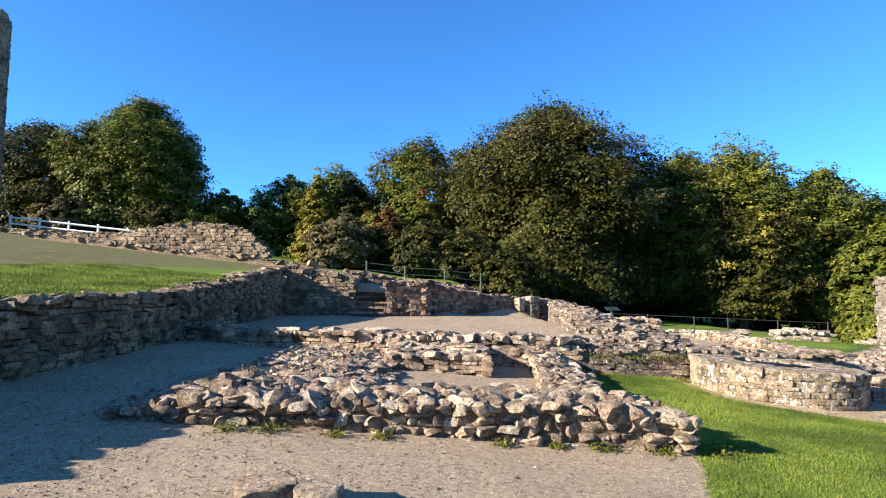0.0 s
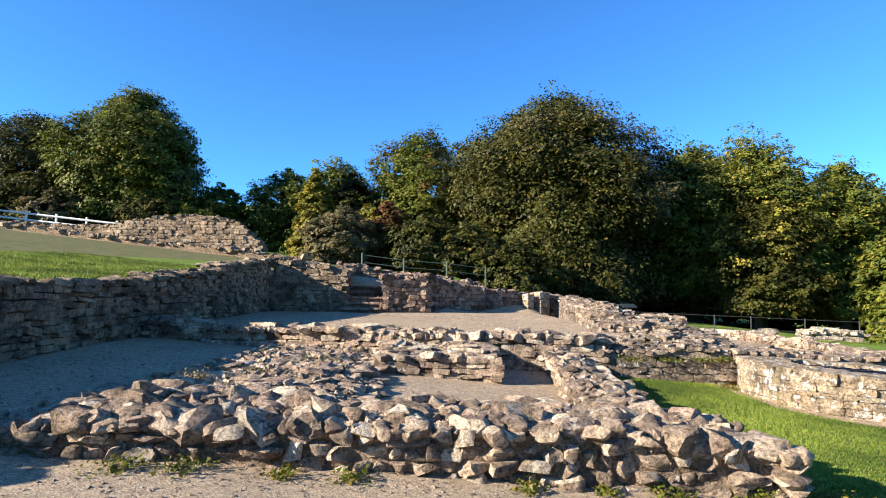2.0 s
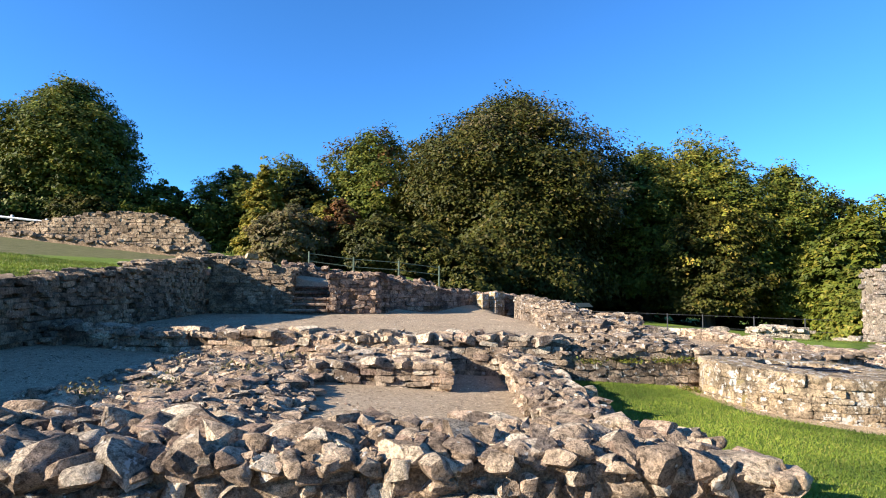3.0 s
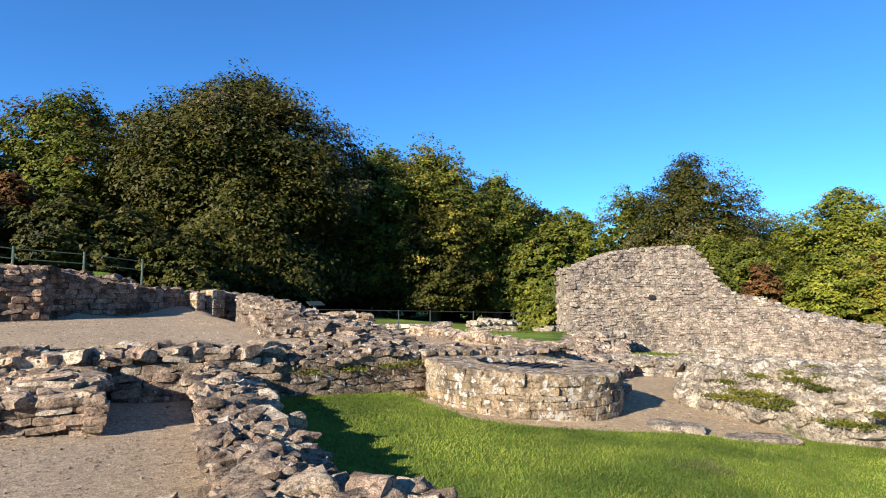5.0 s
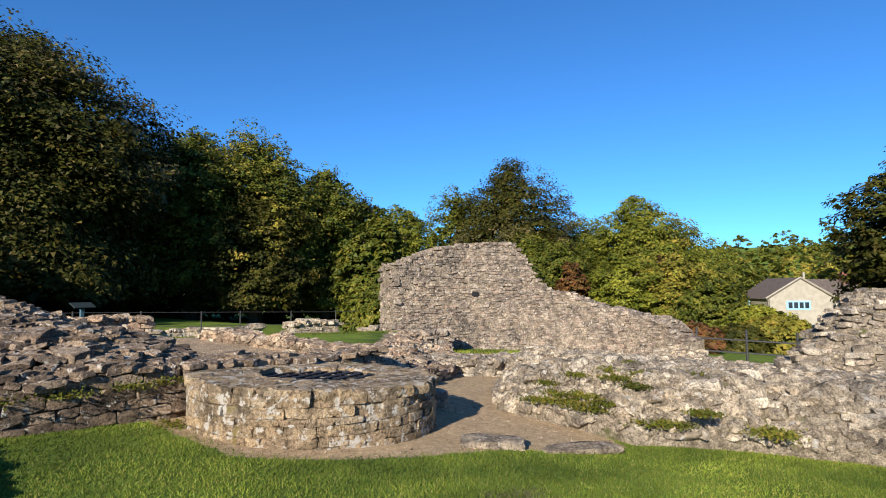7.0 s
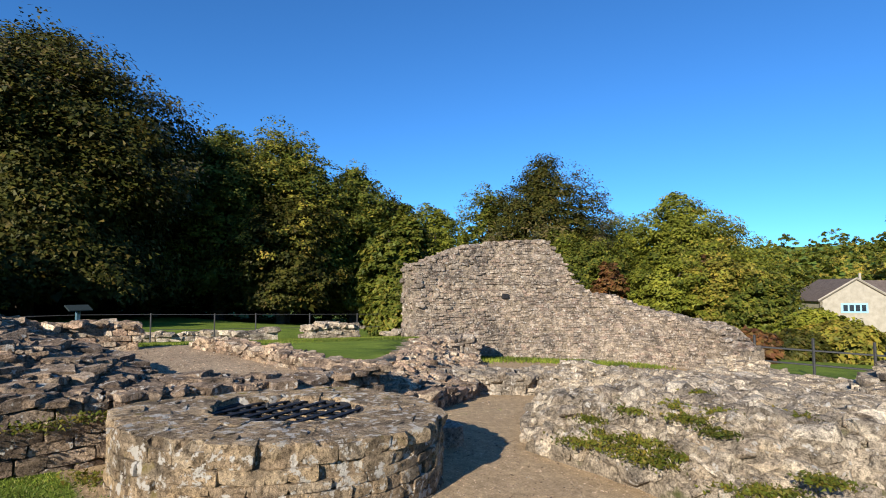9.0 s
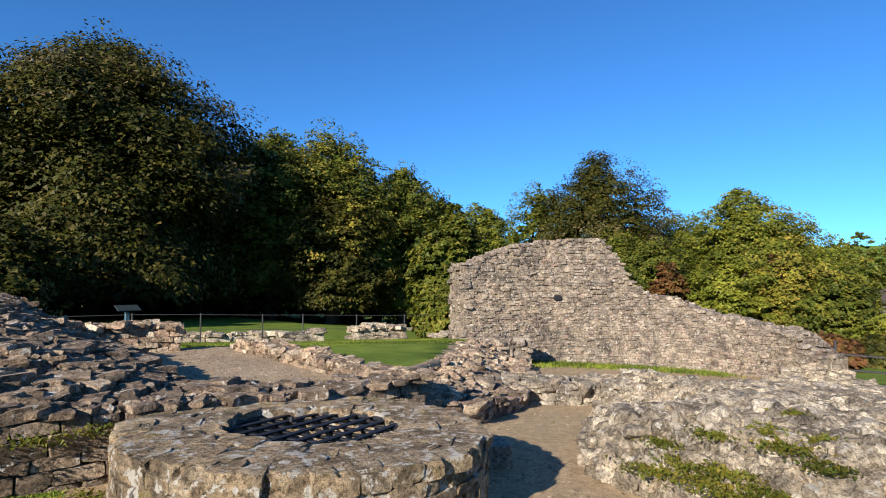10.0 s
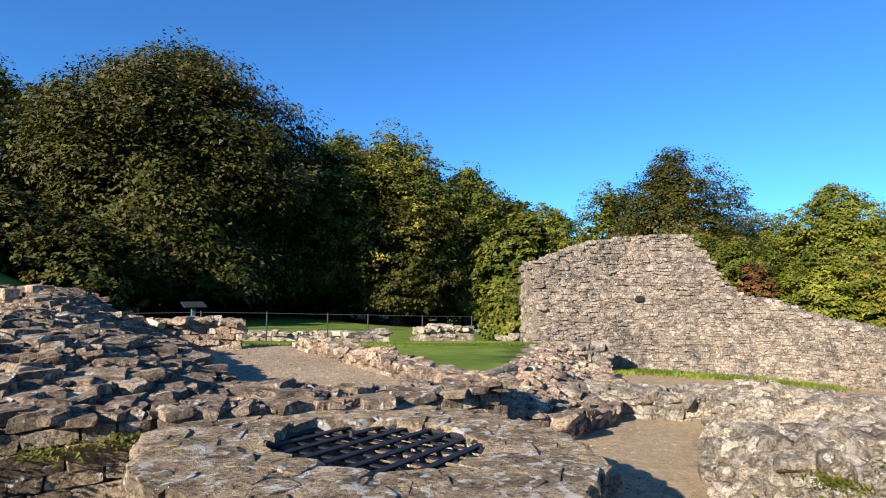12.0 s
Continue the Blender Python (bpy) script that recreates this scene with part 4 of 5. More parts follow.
def rail_fence():
    f = thing("rail_fence", (-36, 46.6, 0), "white painted wooden post and rail fence", "fence")
    pts = [(x, 46.6 - 0.06 * (x + 36)) for x in np.arange(-34.4, -20, 2.45)]
    zs = [float(height(x, y)) for x, y in pts]
    for (x, y), z in zip(pts, zs):
        part("post", boxed((0.14, 0.14, 1.35), (x + 36, y - 46.6, z + 0.6), (0, 0, -3), 0.015), WHITE_WOOD, f)
    for a, b, za, zb in zip(pts, pts[1:], zs, zs[1:]):
        for h in (0.55, 1.05):
            bm = bmesh.new()
            tube(bm, [(a[0] + 36, a[1] - 46.7, za + h), (b[0] + 36, b[1] - 46.7, zb + h)], [0.075, 0.075], 4)
            part("rail", bm, WHITE_WOOD, f)


rail_fence()


def tower():
    t = thing("stone_tower", (-36.4, 45.7, 4.5), "tall slim ruined stone tower", "tower")
    n, m = 16, 40
    verts, faces = [], []
    for k in range(m + 1):
        z = -1 + 20 * k / m
        r = 1.29
        for i in range(n):
            a = 2 * math.pi * i / n
            rr = r + 0.05 * float(fnoise(a * 6, z, 3))
            top = (0.7 * float(vnoise(a * 2, 1, 5)) if k == m else 0)
            verts.append((rr * math.cos(a), rr * math.sin(a), z + top))
    for k in range(m):
        for i in range(n):
            faces.append([k * n + i, k * n + (i + 1) % n, (k + 1) * n + (i + 1) % n, (k + 1) * n + i])
    faces.append([m * n + i for i in range(n)])
    mesh_object("tower_wall", verts, faces, MORTAR_GREY, t, smooth=True, sharp=50)
    st = Stones()
    ring = lambda s: (-36.4 + 1.3 * math.cos(s / 1.3), 45.7 + 1.3 * math.sin(s / 1.3), math.cos(s / 1.3), math.sin(s / 1.3))
    st.face(ring, 2 * math.pi * 1.3, lambda s: 3.8, lambda s: 23.2, course=0.26, wide=(0.25, 0.6), depth=0.2, proud=0.05)
    st.lay(t, GREY, (-32, 42), 100)


tower()


# ---------------------------------------------------------------- fences, sign, loose stones
def metal_fence(name, pts, top, rails, label, material, wire=0.014, post=0.028):
    f = thing(name, (pts[0][0], pts[0][1], 0), label, "fence")
    zs = [float(height(x, y)) for x, y in pts]
    o = Vector((pts[0][0], pts[0][1], 0))
    for (x, y), z in zip(pts, zs):
        bm = bmesh.new()
        tube(bm, [Vector((x, y, z - 0.2)) - o, Vector((x, y, z + top + 0.03)) - o], [post, post], 6)
        part("post", bm, material, f)
    for a, b, za, zb in zip(pts, pts[1:], zs, zs[1:]):
        for h in rails:
            bm = bmesh.new()
            tube(bm, [Vector((*a, za + h)) - o, Vector((*b, zb + h)) - o], [wire, wire], 5)
            part("rail", bm, material, f)


metal_fence("wire_fence", [(x, 31.0 - 0.2 * x + 0.05) for x in (6.8, 9.1, 11.35, 13.6, 15.2, 17.5, 19.75, 21.6, 22.4)], 1.1, (0.5, 1.08), "thin grey metal post and wire fence before dark trees", plain("fence_metal", (0.035, 0.035, 0.035), (0.07, 0.07, 0.07), 20, 0.8, spec=0.15), wire=0.010)
metal_fence("iron_fence", [(26.6, 14.2), (27.0, 12.4), (27.3, 10.6), (27.6, 8.9), (27.9, 7.2), (28.2, 5.4)], 1.35, (0.45, 0.95), "dark iron post and rail fence behind a bank", DARK_RAIL, wire=0.035, post=0.05)
metal_fence("rope_fence", [(-2.9, 24.6), (-1.2, 24.9), (0.6, 25.3), (2.3, 25.8)], 0.95, (0.6, 0.9), "thin green post and rope fence above a ruined wall", TWINE, wire=0.015, post=0.035)


def sign():
    s = thing("information_panel", (7.95, 24.2, float(height(7.95, 24.2))), "tilted dark information panel on a blue post", "sign", turn=10)
    part("post", boxed((0.11, 0.08, 1.15), (0, 0, 0.57), (0, 0, 0), 0.01), SIGN_BLUE, s, "blue-green painted post")
    part("panel", boxed((0.62, 0.36, 0.04), (0, -0.04, 1.12), (24, 0, 0), 0.01), SIGN_GREEN, s)


sign()


def boulder(x, y, size, turn, material, label, sink=0.3, kind="rough"):
    v, f = SHAPES[kind][R.randint(16)]
    bm = bmesh.new()
    vs = [bm.verts.new(Vector(p)) for p in v]
    for q in f:
        bm.faces.new([vs[i] for i in q])
    bmesh.ops.subdivide_edges(bm, edges=bm.edges[:], cuts=2, use_grid_fill=True, smooth=0.4)
    for p in bm.verts:
        p.co += p.co.normalized() * 0.06 * noise.fractal(p.co * 5 + Vector((x, y, 0)), 1.0, 2.0, 4)
        p.co = Vector((p.co.x * size[0], p.co.y * size[1], p.co.z * size[2]))
    me = bpy.data.meshes.new("boulder")
    bm.to_mesh(me)
    bm.free()
    me.polygons.foreach_set("use_smooth", [True] * len(me.polygons))
    me.set_sharp_from_angle(angle=radians(45))
    me.materials.append(material)
    ob = new("boulder", me)
    ob.matrix_world = pose(x, y, float(height(x, y)) + size[2] * (0.5 - sink), 0, 0, turn)
    return tagged(ob, label, "stone", "loose stones")


rock = boulder(-1.4, 3.78, (0.40, 0.34, 0.22), 20, RUBBLE, "rough tan boulder with a white lime mark on gravel", 0.28, "rough")
part("white_mark", boxed((0.10, 0.07, 0.02), (-0.02, -0.02, 0.105), (8, 5, 30), 0.008), PAINT_WHITE, rock, "white lime mark")
boulder(-1.03, 3.8, (0.38, 0.34, 0.24), 100, RUBBLE, "rough tan boulder on gravel", 0.28, "rough")
boulder(7.7, 8.75, (0.75, 0.36, 0.10), -55, BANK, "flat pale slab sunk in bare earth", 0.1)
boulder(8.35, 7.95, (0.9, 0.3, 0.08), -40, BANK, "flat pale slab sunk in bare earth", 0.2)
boulder(8.72, 11.2, (0.5, 0.34, 0.42), 30, TALL, "dark boulder in the shade of a well")
boulder(9.0, 10.85, (0.4, 0.32, 0.34), 60, TALL, "dark boulder in the shade of a well")


# ---------------------------------------------------------------- trees
def leaf_cloud(centres, normals, size, rng):
    """Small leaves, a bent triangle each, as arrays."""
    n = len(centres)
    t = np.cross(normals, rng.normal(size=(n, 3)))
    t /= np.linalg.norm(t, axis=1)[:, None] + 1e-9
    b = np.cross(normals, t)
    s = size * rng.uniform(0.6, 1.4, (n, 1))
    w = s * rng.uniform(0.55, 0.9, (n, 1))
    v = np.stack([centres - t * s * 0.5 + b * w * 0.5, centres - t * s * 0.5 - b * w * 0.5, centres + t * s * 0.6 - normals * s * 0.2], 1).reshape(-1, 3)
    return v, np.arange(3 * n).reshape(n, 3)


def crown_points(radius, h, count, rng, low, shoulder, shell=0.30, clump=None, scale=1.0, part_of=None, lump=0.27):
    """Leaf places in sprays over a lumpy crown; shoulder above 2 gives a broad top, below 2 a pointed one."""
    per = 34
    size = clump or min(1.15, max(0.22, 0.125 * radius))
    n = count // per + 1
    u, a = [], []
    while len(u) < n:
        k, th = low + (1 - low) * rng.uniform(), rng.uniform(0, 2 * math.pi)
        if part_of and part_of(k, th) < rng.uniform():
            continue
        u.append(k)
        a.append(th)
    u, a = np.array(u), np.array(a)
    mid = low + 0.36 * (1 - low)
    away = np.where(u > mid, (u - mid) / (1 - mid), (mid - u) / (mid - low + 0.25))
    wide = (1 - np.clip(away, 0, 1) ** shoulder) ** (1 / 2.0)
    d = np.stack([np.cos(a), np.sin(a), (u - mid) * 2.2], -1)
    seed = radius * 7.3 + h
    bulge = 0.95 + lump * vnoise(d[:, 0] * 2.4 + seed, d[:, 2] * 3.0 + d[:, 1] * 2.2, 3) + 0.03 * rng.normal(size=n) + 0.6 * lump * vnoise(d[:, 0] * 5.5 + seed, d[:, 2] * 6 + d[:, 1] * 5, 8)
    depth = (1 - shell * rng.uniform(0, 1, n) ** 1.6) * bulge * scale
    # sprays near the crown's top spread over its whole width
    inner = np.where(u > 0.85, np.sqrt(rng.uniform(0.1, 1, n)), 1.0)
    rr = radius * wide * depth * inner
    lift = 0.95 + 0.022 * rng.normal(size=n) * step(0.5, 0.9, u) + 0.35 * lump * vnoise(np.cos(a) * 2.1 * inner + seed, np.sin(a) * 2.1 * inner, 5) * step(0.5, 0.95, u)
    tips = np.stack([rr * np.cos(a), rr * np.sin(a), u * h * lift * (0.5 + 0.5 * scale)], -1)
    out = np.stack([np.cos(a) * (1 - 0.55 * u), np.sin(a) * (1 - 0.55 * u), 0.25 + 0.8 * u], -1)
    out /= np.linalg.norm(out, axis=1)[:, None]
    big = size * rng.uniform(0.45, 1.5, n)
    at, nd, bg = np.repeat(tips, per, 0)[:count], np.repeat(out, per, 0)[:count], np.repeat(big, per)[:count, None]
    off = np.clip(rng.normal(size=at.shape), -1.6, 1.6) * np.array([1, 1, 0.45]) * bg * 0.6
    q = np.linalg.norm(off, axis=1)[:, None] / bg
    at = at + off + nd * bg * (0.35 - 0.3 * q * q)
    nrm = nd * 0.8 + np.array([0, 0, 0.25]) + off / (bg + 1e-6) * 0.45 + rng.normal(size=nd.shape) * 0.34
    nrm /= np.linalg.norm(nrm, axis=1)[:, None]
    return at, nrm


def tree(x, y, top, radius, leaves, material, label, base=None, low=0.10, leaf=0.26, seed=0, name="tree", category="tree", accents=(), shoulder=3.2):
    """A tree: tapered trunk with limbs and a crown of many small leaves in sprays."""
    rng = np.random.RandomState(seed + 100)
    zb = float(height(x, y)) if base is None else base
    h = top - zb
    t = thing(name, (x, y, zb), label, category)
    at, nrm = crown_points(radius, h, int(leaves * 2.0), rng, low, shoulder)
    deep, nd = crown_points(radius, h, leaves // 3, rng, low, shoulder, shell=0.5, scale=0.72)
    at[:, 2], deep[:, 2] = np.maximum(at[:, 2], 0.12), np.maximum(deep[:, 2], 0.3)
    v, f = leaf_cloud(at, nrm, leaf, rng)
    v2, f2 = leaf_cloud(deep, nd, leaf * 2.6, rng)
    mesh_object("crown", np.concatenate([v, v2]), np.concatenate([f, f2 + len(v)]), material, t)
    for mat, share, lab in accents:
        spots = [(rng.uniform(0.35, 0.95), rng.uniform(math.pi * 0.9, math.pi * 2.0)) for _ in range(7)]
        near = lambda k, th: max(math.exp(-((k - p) / 0.09) ** 2 - ((th - r) / 0.3) ** 2) for p, r in spots)
        at, nrm = crown_points(radius, h, int(leaves * share * 0.8), rng, low, shoulder, shell=0.08, scale=1.02, part_of=near)
        at[:, 2] = np.maximum(at[:, 2], 0.12)
        v, f = leaf_cloud(at, nrm, leaf, rng)
        mesh_object("turning_leaves", v, f, mat, t, lab)
    if h > 1.2:
        bm = bmesh.new()
        tr = 0.03 * h
        pts = [(0.15 * math.sin(k * 1.3) * k / 5, 0.1 * math.cos(k) * k / 5, h * 0.8 * k / 6 - 0.3) for k in range(7)]
        tube(bm, pts, [tr * (1.25 - k / 6) + 0.03 for k in range(7)], 8)
        for k in range(9):
            a, u = rng.uniform(0, 2 * math.pi), rng.uniform(0.3, 0.85)
            p0 = Vector((0, 0, max(0.12, u * 0.6) * h))
            p1 = Vector((0.72 * radius * math.cos(a) * (1.2 - 0.8 * u), 0.72 * radius * math.sin(a) * (1.2 - 0.8 * u), u * h))
            tube(bm, [p0, p0.lerp(p1, 0.5) + Vector((0, 0, 0.05 * h)), p1], [tr * 0.45, tr * 0.28, 0.04], 5)
        part("trunk", bm, BARK, t, "dark bark trunk and limbs")
    return t


DG, MG, LG = "broad dark green tree at the wood's edge", "leafy green tree at the wood's edge", "light green tree in autumn sun"
RUSSET = ((LEAF_RED, 0.12, "russet turning leaves"),)
GOLD = ((LEAF_YELLOW, 0.16, "golden turning and sunlit leaves"),)
# wood behind the ruins
BIG = "great dark green tree with browning top leaves"
tree(11.3, 55.0, 19.5, 10.0, 70000, LEAF_DARK_SHADE, BIG, base=-1.0, low=0.08, seed=1, accents=((LEAF_BROWN, 0.10, "browning leaves"),))
tree(-1.2, 59.0, 17.0, 6.2, 22000, LEAF_MID, MG, base=0.5, seed=2, accents=RUSSET)
tree(-10.2, 61.0, 14.2, 5.2, 14000, LEAF_MID, MG, base=1.5, seed=21)
tree(-15.5, 63.0, 13.4, 4.8, 13000, LEAF_MID, MG, base=3.0, seed=3)
tree(-7.8, 56.0, 12.0, 2.8, 8000, LEAF_DARK_SHADE, DG, base=1.5, seed=22)
tree(-10.4, 51.5, 11.6, 1.8, 9000, LEAF_YELLOW, "slim tree clad in yellowing ivy", base=1.0, seed=4, leaf=0.22, low=0.03, shoulder=1.6)
tree(-22.0, 60.0, 11.4, 3.2, 7000, LEAF_MID, MG, base=4.0, seed=5)
tree(21.5, 60.0, 15.0, 5.4, 14000, LEAF_DARK_SHADE, DG, base=-2.0, seed=9)
tree(26.5, 57.5, 15.6, 6.2, 24000, LEAF_MID, MG, base=-2.0, low=0.2, seed=6, accents=GOLD)
# golden accents here also put a sunlit bough into the leaf colour
tree(32.6, 56.5, 16.4, 6.4, 26000, LEAF_MID, MG, base=-2.5, low=0.18, seed=7, accents=GOLD)
tree(39.6, 54.5, 13.4, 5.6, 20000, LEAF_MID, MG, base=-3.0, low=0.14, seed=8)
tree(44.2, 53.5, 10.8, 4.0, 12000, LEAF_DARK_SHADE, DG, base=-3.0, seed=10)
# low tree in dark leaves, its colour standing for shade under the crowns
tree(30.0, 52.5, 10.0, 5.0, 15000, LEAF_DARK_SHADE, DG, base=-2.0, low=0.12, seed=11, accents=((LEAF_YELLOW, 0.12, "golden turning and sunlit leaves"),))
# added fill trees; dark leaves paint the shaded hollow of the wood
tree(4.0, 64.0, 12.0, 6.5, 12000, LEAF_DARK_SHADE, DG, base=-1.0, low=0.02, seed=13)
tree(16.5, 66.0, 12.5, 7.5, 14000, LEAF_DARK_SHADE, DG, base=-1.5, low=0.02, seed=12)
tree(29.5, 64.5, 11.0, 7.5, 13000, LEAF_DARK_SHADE, DG, base=-2.0, low=0.02, seed=14)
tree(41.0, 61.5, 9.5, 7.0, 12000, LEAF_DARK_SHADE, DG, base=-3.0, low=0.02, seed=23)
# shrubs along the wood's edge
for k, (x, y, top, r, mat, lab) in enumerate([
    (-6.6, 42.0, 6.6, 2.6, LEAF_BROWN, "tangled brown and olive shrub"), (-3.2, 43.5, 7.6, 1.3, LEAF_RED, "russet autumn shrub among green bushes"), (-4.8, 44.5, 7.4, 1.9, LEAF_YELLOW, "yellowing autumn shrub among green bushes"),
    (-0.6, 42.0, 6.2, 2.6, LEAF_DARK_SHADE, "dark green shrub under taller trees"), (2.6, 42.0, 5.6, 2.8, LEAF_DARK_SHADE, "dark green shrub under taller trees"), (5.5, 40.0, 4.2, 2.4, LEAF_DARK_SHADE, "dark green shrub under taller trees"),
    (-9.2, 43.5, 5.0, 1.6, LEAF_YELLOW, "yellow-green shrub by a ruined wall"), (-24.0, 57.0, 8.6, 3.0, LEAF_LIGHT, "light green bush on the slope")]):
    tree(x, y, top, r, int(3200 * r), mat, lab, seed=30 + k, low=0.03, leaf=0.2, name="shrub", category="shrub")
# trees on the plateau
tree(-31.0, 60.0, 20.8, 6.7, 38000, LEAF_MID, "round dense green tree beside a field", base=6.0, low=0.08, seed=15, shoulder=2.4)
tree(-44.0, 64.0, 19.5, 7.0, 20000, LEAF_DARK_SHADE, DG, base=6.5, seed=16)
tree(-38.5, 56.0, 11.6, 3.6, 7000, LEAF_DARK_SHADE, DG, base=6.0, seed=17, low=0.05)
tree(-34.8, 54.0, 9.6, 2.6, 5000, LEAF_BROWN, "leafless brown thicket behind a fence", base=5.6, seed=18, low=0.05)
for k, (x, y) in enumerate([(-46, 57), (-42, 55), (-37, 58), (-27, 56), (-22, 62), (-33, 57)]):
    tree(x, y, 9.4, 3.2, 5000, LEAF_DARK_SHADE, "dark hedge bush behind a fence", base=5.2, seed=60 + k, low=0.04, name="shrub", category="shrub")
# trees beyond the tall wall
tree(66.0, 48.8, 17.8, 7.6, 26000, LEAF_DARK_SHADE, "tall spreading green tree with bronzed leaves", base=-4.5, seed=40, shoulder=2.8, accents=((LEAF_BROWN, 0.25, "bronzed leaves"),))
tree(65.0, 57.0, 15.0, 5.6, 13000, LEAF_MID, MG, base=-4.5, seed=53)
tree(52.0, 55.0, 10.8, 6.0, 14000, LEAF_LIGHT, LG, base=-4, seed=41)
tree(78.0, 50.0, 11.5, 8.0, 14000, LEAF_MID, MG, base=-4.5, seed=51)
tree(62.0, 43.0, 7.5, 6.0, 13000, LEAF_MID, MG, base=-4.5, seed=52)
tree(25.6, 31.0, 5.4, 2.0, 9000, LEAF_MID, LG, base=-2.5, seed=42, low=0.04)
tree(22.2, 27.0, 1.2, 1.5, 5000, LEAF_MID, "light green ivy bush beside a tall wall", seed=43, low=0.03, leaf=0.18, name="shrub", category="shrub")
tree(71.0, 32.6, 12.0, 6.4, 22000, LEAF_LIGHT, LG, base=-5, seed=44, accents=GOLD)
tree(80.0, 44.0, 11.0, 8.0, 14000, LEAF_MID, MG, base=-5, seed=45)
tree(92.0, 36.0, 9.8, 9.0, 15000, LEAF_LIGHT, LG, base=-5.5, seed=46)
tree(60.0, 38.0, 6.2, 5.5, 12000, LEAF_MID, MG, base=-4.5, seed=47)
tree(48.0, 4.9, 9.8, 4.6, 16000, LEAF_DARK_SHADE, "dark tree overhanging a far bank", base=-3.5, seed=48)
tree(50.0, 0.5, 8.4, 4.6, 12000, LEAF_DARK_SHADE, "dark tree overhanging a far bank", base=-3.5, seed=49)
for k, (x, y, top, r, mat, lab) in enumerate([
    (50.0, 30.5, 3.4, 1.7, LEAF_RED, "russet autumn shrub among green bushes"), (53.0, 26.5, 3.8, 3.8, LEAF_LIGHT, "light green shrub in autumn sun"), (55.0, 22.5, 3.6, 3.6, LEAF_YELLOW, "yellowing autumn shrub among green bushes"),
    (57.5, 24.5, 3.9, 1.6, LEAF_RED, "russet autumn shrub among green bushes"), (54.0, 19.6, 1.6, 3.0, LEAF_MID, "leafy green shrub in autumn sun"), (47.0, 35.0, 4.0, 3.6, LEAF_MID, "leafy green shrub in autumn sun"), (60.0, 20.5, 2.2, 3.0, LEAF_MID, "leafy green shrub in autumn sun"),
    (45.0, 13.9, -0.4, 2.4, LEAF_LIGHT, "clipped light green bush before a house"), (42.0, 12.2, -0.9, 2.0, LEAF_YELLOW, "yellow-green bush before a house"), (40.0, 14.0, -1.4, 1.6, LEAF_DARK_SHADE, "dark green bush before a house"), (34.0, 14.6, -1.0, 1.2, LEAF_RED, "low russet shrub by a fence")]):
    tree(x, y, top, r, int(2600 * r), mat, lab, seed=80 + k, low=0.03, leaf=0.24, name="shrub", category="shrub")


def far_wood():
    """Wooded hill in the distance."""
    rng = np.random.RandomState(5)
    vs, fs, k = [], [], 0
    for mat, label, count in ((LEAF_MID, "distant green wooded hill", 330), (LEAF_YELLOW, "distant yellowing trees on a hill", 130)):
        vs, fs, k = [], [], 0
        for _ in range(count):
            a = rng.uniform(radians(-15), radians(50))
            d = rng.uniform(115, 300)
            x, y = d * math.cos(a), d * math.sin(a)
            z = float(height(x, y))
            r = rng.uniform(4, 7)
            at, nrm = crown_points(r, r * 1.6, 620, rng, 0.0, 2.4)
            at = at + np.array([x, y, z])
            v, f = leaf_cloud(at, nrm, 0.85, rng)
            vs.append(v)
            fs.append(f + k)
            k += len(v)
        mesh_object("far_wood", np.concatenate(vs), np.concatenate(fs), mat, label=label, category="woodland", kind="stuff")


far_wood()


